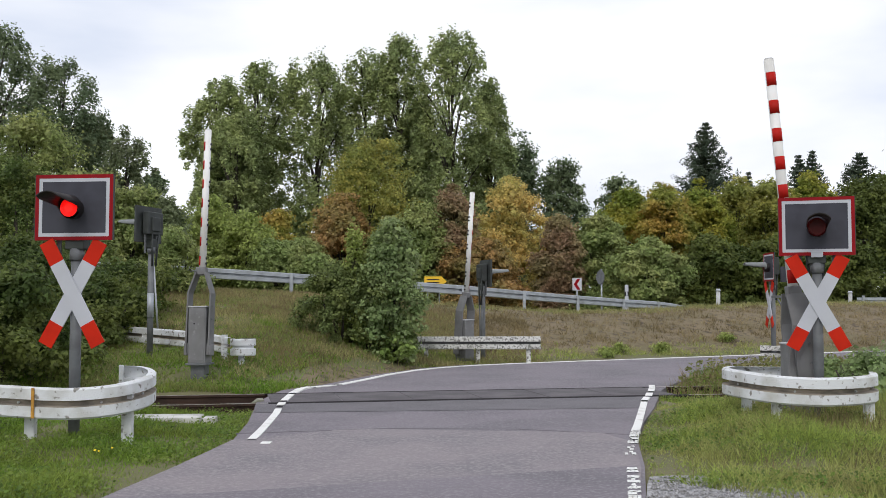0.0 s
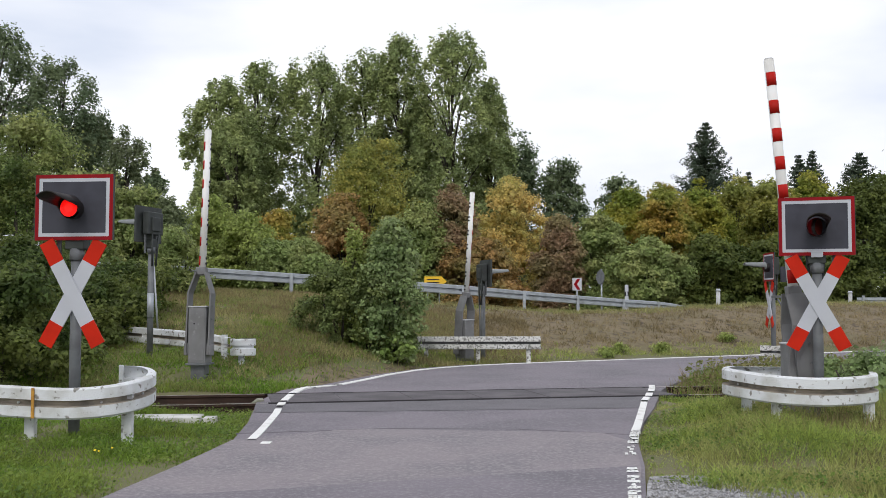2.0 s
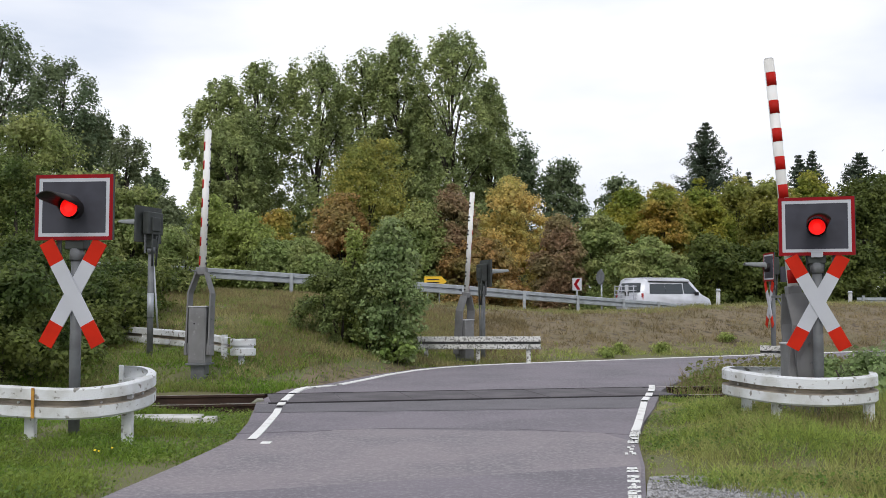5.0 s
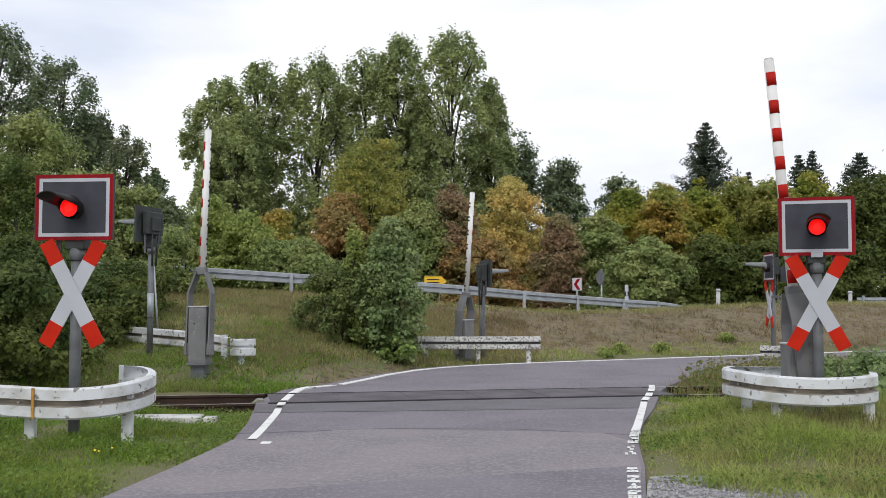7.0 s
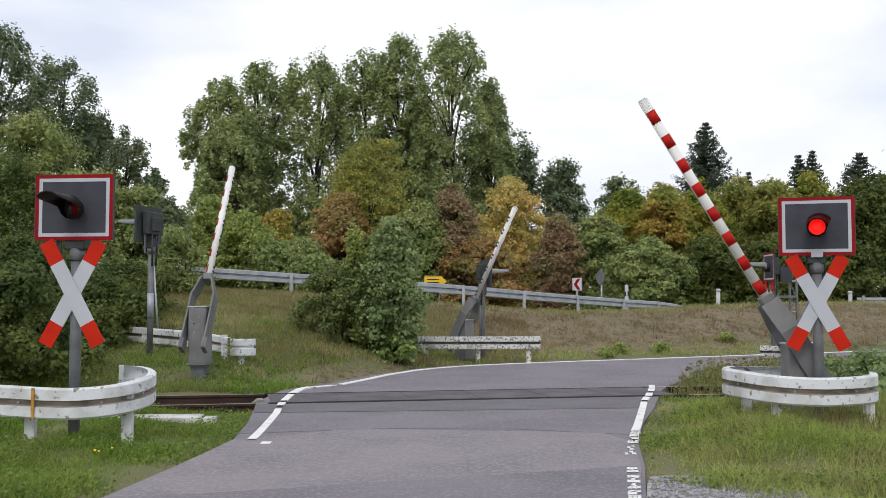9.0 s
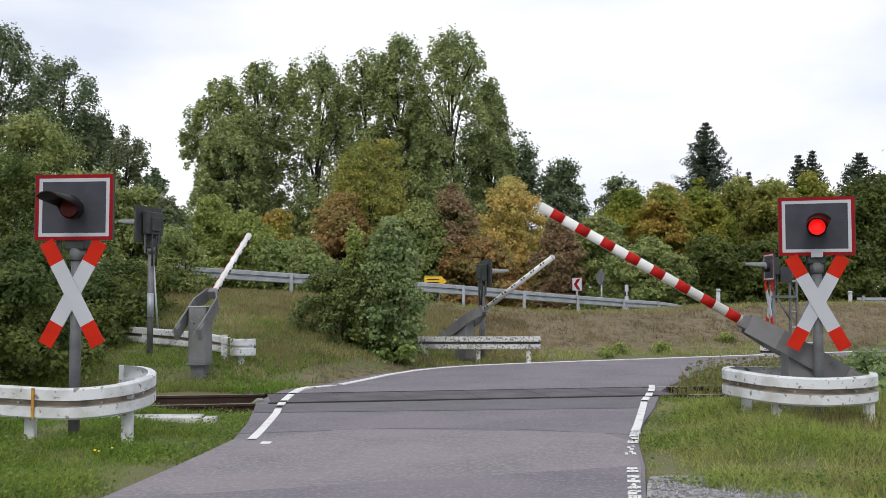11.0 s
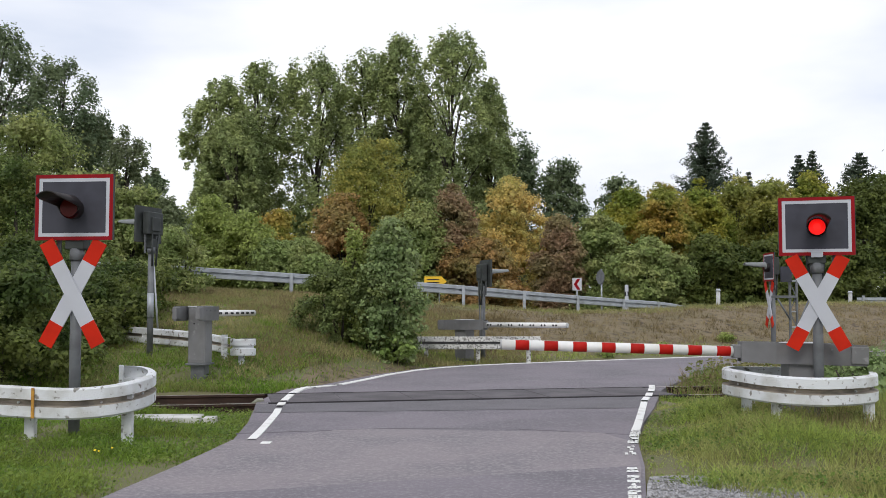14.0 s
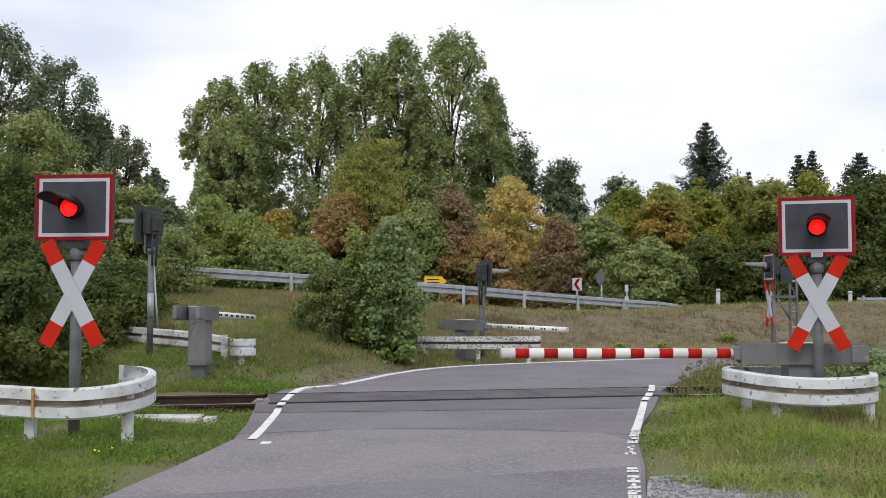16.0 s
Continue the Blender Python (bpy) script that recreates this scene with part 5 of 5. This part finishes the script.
def make_signs():
    t = thing("direction_sign", pose(-0.75, 40.0, 0, 0, 0, 0), "yellow arrow-shaped direction sign on two posts", "road sign")
    part("board", extrude(fresh(), [(0.02, 2.15), (0.7, 2.15), (0.9, 2.30), (0.7, 2.5), (0.02, 2.5)], 0.03), YELLOW, t, "yellow arrow board")
    for z in (2.26, 2.38):
        part("text_bar", box(fresh(), (0.36, -0.004, z), (0.5, 0.006, 0.035)), BLACK, t)
    for x in (0.15, 0.6):
        part("post", tube(fresh(), (x, 0.06, 0.2), (x, 0.06, 2.5), 0.022), POST_STEEL, t)
    t = thing("chevron_sign", pose(4.92, 37.35, 0, 0, 0, 0), "small white and red chevron sign on a steel post", "road sign")
    part("board", box(fresh(), (0, 0, 2.14), (0.34, 0.02, 0.46), 0.004), SIGN_WHITE, t)
    part("chevron", extrude(fresh(), [(0.12, 1.94), (0.0, 1.94), (-0.12, 2.14), (0.0, 2.34), (0.12, 2.34), (0.0, 2.14)], 0.006, Matrix.Translation((0, -0.017, 0))), FRAME_RED, t, "dark red arrow")
    part("post", tube(fresh(), (0, 0.04, 1.0), (0, 0.04, 2.3), 0.035), GALVANISED, t)
    t = thing("round_sign", pose(6.5, 42.0, 0, 0, 0, -66), "round traffic sign seen from behind on a thin post", "road sign")
    part("disc", tube(fresh(), (0, -0.01, 2.52), (0, 0.01, 2.52), 0.30, n=32), POST_STEEL, t, "grey back of a round sign")
    part("post", tube(fresh(), (0, 0.05, 0.6), (0, 0.05, 2.85), 0.035), GALVANISED, t)
    t = thing("delineator_post", pose(7.25, 40.2, 1.1), "white plastic delineator post with a black band", "road post")
    part("body", box(fresh(), (0, 0, 0.55), (0.14, 0.1, 1.05), 0.02), SIGN_WHITE, t)
    part("band", box(fresh(), (0, -0.002, 0.72), (0.146, 0.1, 0.2), 0.018, pose(0, 0, 0, 0, 0, 0)), BLACK, t)
    part("reflector", box(fresh(), (0, -0.054, 0.72), (0.05, 0.008, 0.14)), SIGN_WHITE, t)
    for x, y, h in ((11.35, 42, 0.72), (18.0, 45, 0.72)):
        t = thing("marker_post", pose(x, y, ground_z(x, y) - 0.1), "short grey marker post on the embankment", "road post", "marker posts")
        top = 2.1 if x < 15 else 2.05
        part("stem", tube(fresh(), (0, 0, 0), (0, 0, top - ground_z(x, y) - 0.05), 0.085), LID_GREY, t)
        part("cap", tube(fresh(), (0, 0, top - ground_z(x, y) - 0.05), (0, 0, top - ground_z(x, y) + 0.05), 0.11, 0.08), SIGN_WHITE, t)


def make_main_road():
    line = smooth_path([(-60, 31, 0), (-24, 31.3, 0), (-10.7, 33, 0), (-6.1, 35.0, 0), (-1.5, 37.6, 0), (2.2, 41.6, 0), (4.4, 44.5, 0), (12.5, 51.2, 0), (26.7, 56.0, 0), (60, 62, 0)], 10)
    a, b = [], []
    bm = fresh()
    for i, p in enumerate(line):
        d = (line[min(i + 1, len(line) - 1)] - line[max(i - 1, 0)]).normalized()
        nrm = Vector((-d.y, d.x, 0)) * 3.2
        a.append(p - nrm)
        b.append(p + nrm)
    rows = [[bm.verts.new((q.x, q.y, lerp_table(BACK_Z, p.x) + 0.02)) for q in (q0, q1)] for p, q0, q1 in zip(line, a, b)]
    for r0, r1 in zip(rows, rows[1:]):
        bm.faces.new((r0[0], r0[1], r1[1], r1[0]))
    bmesh.ops.recalc_face_normals(bm, faces=bm.faces[:])
    tagged(mesh_object("main_road", bm, ASPHALT), "asphalt main road behind the guard rail", "road", kind="structure")


# ---- vehicles ----
MOVERS = {}


def wheel(parent, x, y, r=0.33):
    w = part("wheel", tube(fresh(), (x, y - 0.1, r), (x, y + 0.1, r), r, n=24), TYRE, parent)
    part("rim", tube(fresh(), (x, y - 0.108, r), (x, y + 0.108, r), r * 0.62, n=16), RIM, w)


def shell(outline, width, taper, bevel=0.05):
    """A body from its side outline in x, z; the upper part leans inwards."""
    bm = extrude(fresh(), outline, width, Matrix.Translation((0, -width / 2, 0)))
    top = max(v.co.z for v in bm.verts)
    mid = 1.0
    for v in bm.verts:
        if v.co.z > mid:
            v.co.y *= 1 - taper * (v.co.z - mid) / (top - mid)
    bmesh.ops.bevel(bm, geom=[e for e in bm.edges], offset=bevel, segments=2, affect="EDGES")
    for f in bm.faces:
        f.smooth = True
    return bm


def make_van():
    """The van drives along +x of its own space; its right side is -y."""
    v = thing("camper_van", pose(-20, 33, 1.8), "silver-white camper van with a rear bicycle rack", "van")
    part("body", shell([(-2.35, 0.35), (-2.42, 0.9), (-2.36, 1.25), (-2.2, 1.86), (-2.1, 1.92), (0.85, 1.94), (1.0, 1.88), (1.75, 1.18), (2.32, 0.98), (2.44, 0.7), (2.42, 0.35)], 1.88, 0.16, 0.05), VAN_PAINT, v)
    part("roof", shell([(-2.12, 1.90), (-2.05, 1.97), (0.7, 2.0), (0.98, 1.92)], 1.5, 0.08, 0.03), VAN_PAINT, v, "pop-up roof")
    for sgn in (-1, 1):
        for name, o in (("side_window", [(-1.95, 1.20), (-1.88, 1.66), (-0.86, 1.68), (-0.86, 1.20)]), ("side_window", [(-0.84, 1.20), (-0.84, 1.68), (0.36, 1.69), (0.36, 1.20)]), ("door_window", [(0.44, 1.22), (0.44, 1.74), (0.84, 1.74), (1.42, 1.22)])):
            bm = extrude(fresh(), o, 0.02, Matrix.Translation((0, sgn * 0.945 - 0.01, 0)))
            for q in bm.verts:
                q.co.y *= 1 - 0.16 * (q.co.z - 1.0) / 0.94  # leans with the body
            part(name, bm, WINDOW, v)
        part("awning_rail", box(fresh(), (-0.55, sgn * 0.80, 1.86), (2.9, 0.10, 0.11), 0.02), VAN_PAINT, v, "white awning box under the roof edge")
        # shade below the awning box, drawn as a thin black strip
        part("shadow_gap", box(fresh(), (-0.55, sgn * 0.835, 1.775), (2.8, 0.02, 0.05), 0.004), BLACK, v, "black strip drawn for the shade under the awning")
        part("door_mirror", box(fresh(), (1.25, sgn * 1.0, 1.22), (0.12, 0.2, 0.18), 0.02), BLACK, v)
        part("trim_strip", box(fresh(), (0.0, sgn * 0.945, 0.72), (4.1, 0.02, 0.05), 0.005), LID_GREY, v)
        for x in (-1.45, 1.5):
            part("wheel_arch", tube(fresh(), (x, sgn * 0.80, 0.36), (x, sgn * 0.947, 0.36), 0.40, n=24), BLACK, v)
            wheel(v, x, sgn * 0.86)
        part("tail_light", box(fresh(), (-2.36, sgn * 0.84, 1.05), (0.08, 0.1, 0.34), 0.02), TAIL, v)
    rw = extrude(fresh(), [(-0.7, 0), (0.7, 0), (0.62, 0.45), (-0.62, 0.45)], 0.02, Matrix.Translation((-2.39, 0, 1.28)) @ pose(0, 0, 0, 0, 0, -90) @ pose(0, 0, 0, -15, 0, 0))
    part("rear_window", rw, WINDOW, v)
    part("windscreen", extrude(fresh(), [(-0.75, 0), (0.75, 0), (0.62, 0.86), (-0.62, 0.86)], 0.02, Matrix.Translation((1.72, 0, 1.22)) @ pose(0, 0, 0, 0, 0, 90) @ pose(0, 0, 0, -46, 0, 0)), WINDOW, v)
    rack = new("bicycle_rack")
    rack.parent = v
    tagged(rack, "white tubular bicycle rack")
    for z in (0.95, 1.15, 1.35, 1.55):
        part("rail", tube(fresh(), (-2.75, -0.62, z), (-2.75, 0.62, z), 0.025, n=8), SIGN_WHITE, rack)
        for y in (-0.62, 0.62):
            part("stay", tube(fresh(), (-2.4, y * 0.8, z), (-2.75, y, z), 0.022, n=8), SIGN_WHITE, rack)
    for y in (-0.62, -0.2, 0.2, 0.62):
        part("upright", tube(fresh(), (-2.75, y, 0.9), (-2.72, y, 1.6), 0.024, n=8), SIGN_WHITE, rack)
    MOVERS["van"] = v


def make_car():
    c = thing("car", pose(30, 52, -0.1), "low white passenger car behind the embankment", "car")
    part("body", shell([(-2.05, 0.28), (-2.1, 0.75), (-1.95, 0.92), (2.0, 0.82), (2.12, 0.6), (2.05, 0.28)], 1.72, 0.0, 0.06), CAR_PAINT, c)
    part("cabin", shell([(-1.7, 0.88), (-1.1, 1.40), (0.25, 1.42), (1.05, 0.86)], 1.5, 0.22, 0.05), CAR_PAINT, c, "white roof and pillars")
    for sgn in (-1, 1):
        bm = extrude(fresh(), [(-1.35, 0.95), (-0.98, 1.30), (0.2, 1.32), (0.8, 0.95)], 0.02, Matrix.Translation((0, sgn * 0.745 - 0.01, 0)))
        part("side_window", bm, WINDOW, c)
        for x in (-1.3, 1.35):
            wheel(c, x, sgn * 0.80, 0.31)
    MOVERS["car"] = c


make_ground()
make_road()
make_gravel()
make_track()
make_main_road()
make_signals()
make_mast()
make_barriers()
make_guard_rails()
make_signs()
make_trees()
make_van()
make_car()
make_grass()

# ---- what moves ----
BOOM_ROWS = [(0.0, 85.0), (3.5, 85.0), (7.2, 85.0), (7.5, 83.0), (8.0, 75.0), (8.5, 67.2), (9.0, 58.8), (9.2, 55.6), (10.0, 43.6), (10.6, 34.9), (11.3, 25.6), (12.0, 15.7), (12.5, 10.2), (13.0, 6.6), (13.5, 4.0), (14.0, 1.7), (14.3, 0.6), (14.7, 0.0), (16.0, 0.0)]
FLASH = 0.961


def flash_rows(y, first, length, fade):
    """A lens that turns half round to show its lit face, and on again to its dark one."""
    rows, turn, lit = [], 180.0, False
    events = []
    for k in range(-1, 18):
        events += [(first + k * FLASH, True), (first + k * FLASH + length, False)]
    rows.append((0.0, turn if not any(a <= 0.0 < a + length for a, on in events if on) else 0.0))
    turn = rows[0][1]
    for t, on in events:
        t += -0.10 if on else fade
        if t <= 0.02 or t > 15.92:
            continue
        for i in range(4):
            rows.append((t + i / FPS, turn + 60.0 * i))
        turn += 180.0
    if rows[-1][0] < 15.97:
        rows.append((16.0, turn))
    return [(t, pose(0, y, 2.265, 0, 0, a)) for t, a in rows]


def motions():
    for name, sag in (("right", 0.0), ("bank", -2.0), ("far", -1.2)):
        walk(BOOMS[name], [(t, pose(0, 0, 0.95, 0, -(a + sag * (1 - a / 85.0)), 0)) for t, a in BOOM_ROWS])
    walk(LENSES["left"], flash_rows(-0.125, -0.33, 0.53, 0.07))
    walk(LENSES["right"], flash_rows(-0.125, 0.15, 0.50, 0.0))
    van = [(0.0, -42, 31.2, 2.05, 0), (1.2, -24, 31.3, 1.85, 3), (2.2, -11.6, 32.8, 1.5, 28), (2.7, -6.4, 35.1, 1.32, 38), (3.3, -1.65, 37.9, 1.08, 46), (3.6, 0.2, 39.6, 0.99, 52), (3.9, 2.3, 42.0, 0.93, 54), (4.2, 4.3, 44.5, 0.85, 53), (5.2, 13.0, 51.4, 0.68, 30), (6.2, 25.8, 55.7, 0.47, 16), (7.2, 39.0, 58.6, 0.45, 12), (16.0, 150.0, 78.0, 0.45, 10)]
    walk(MOVERS["van"], [(t, pose(x, y, z, 0, 0, a)) for t, x, y, z, a in van])
    car = [(0.0, 66, 52.5, -0.02, 184), (5.0, 18.3, 50.4, -0.02, 184), (6.3, 6.44, 49.6, -0.02, 184), (6.9, 1.74, 49.2, -0.02, 184), (8.0, -7, 48.7, -0.02, 184), (16.0, -70, 47, -0.02, 181)]
    walk(MOVERS["car"], [(t, pose(x, y, z, 0, 0, a)) for t, x, y, z, a in car])


motions()
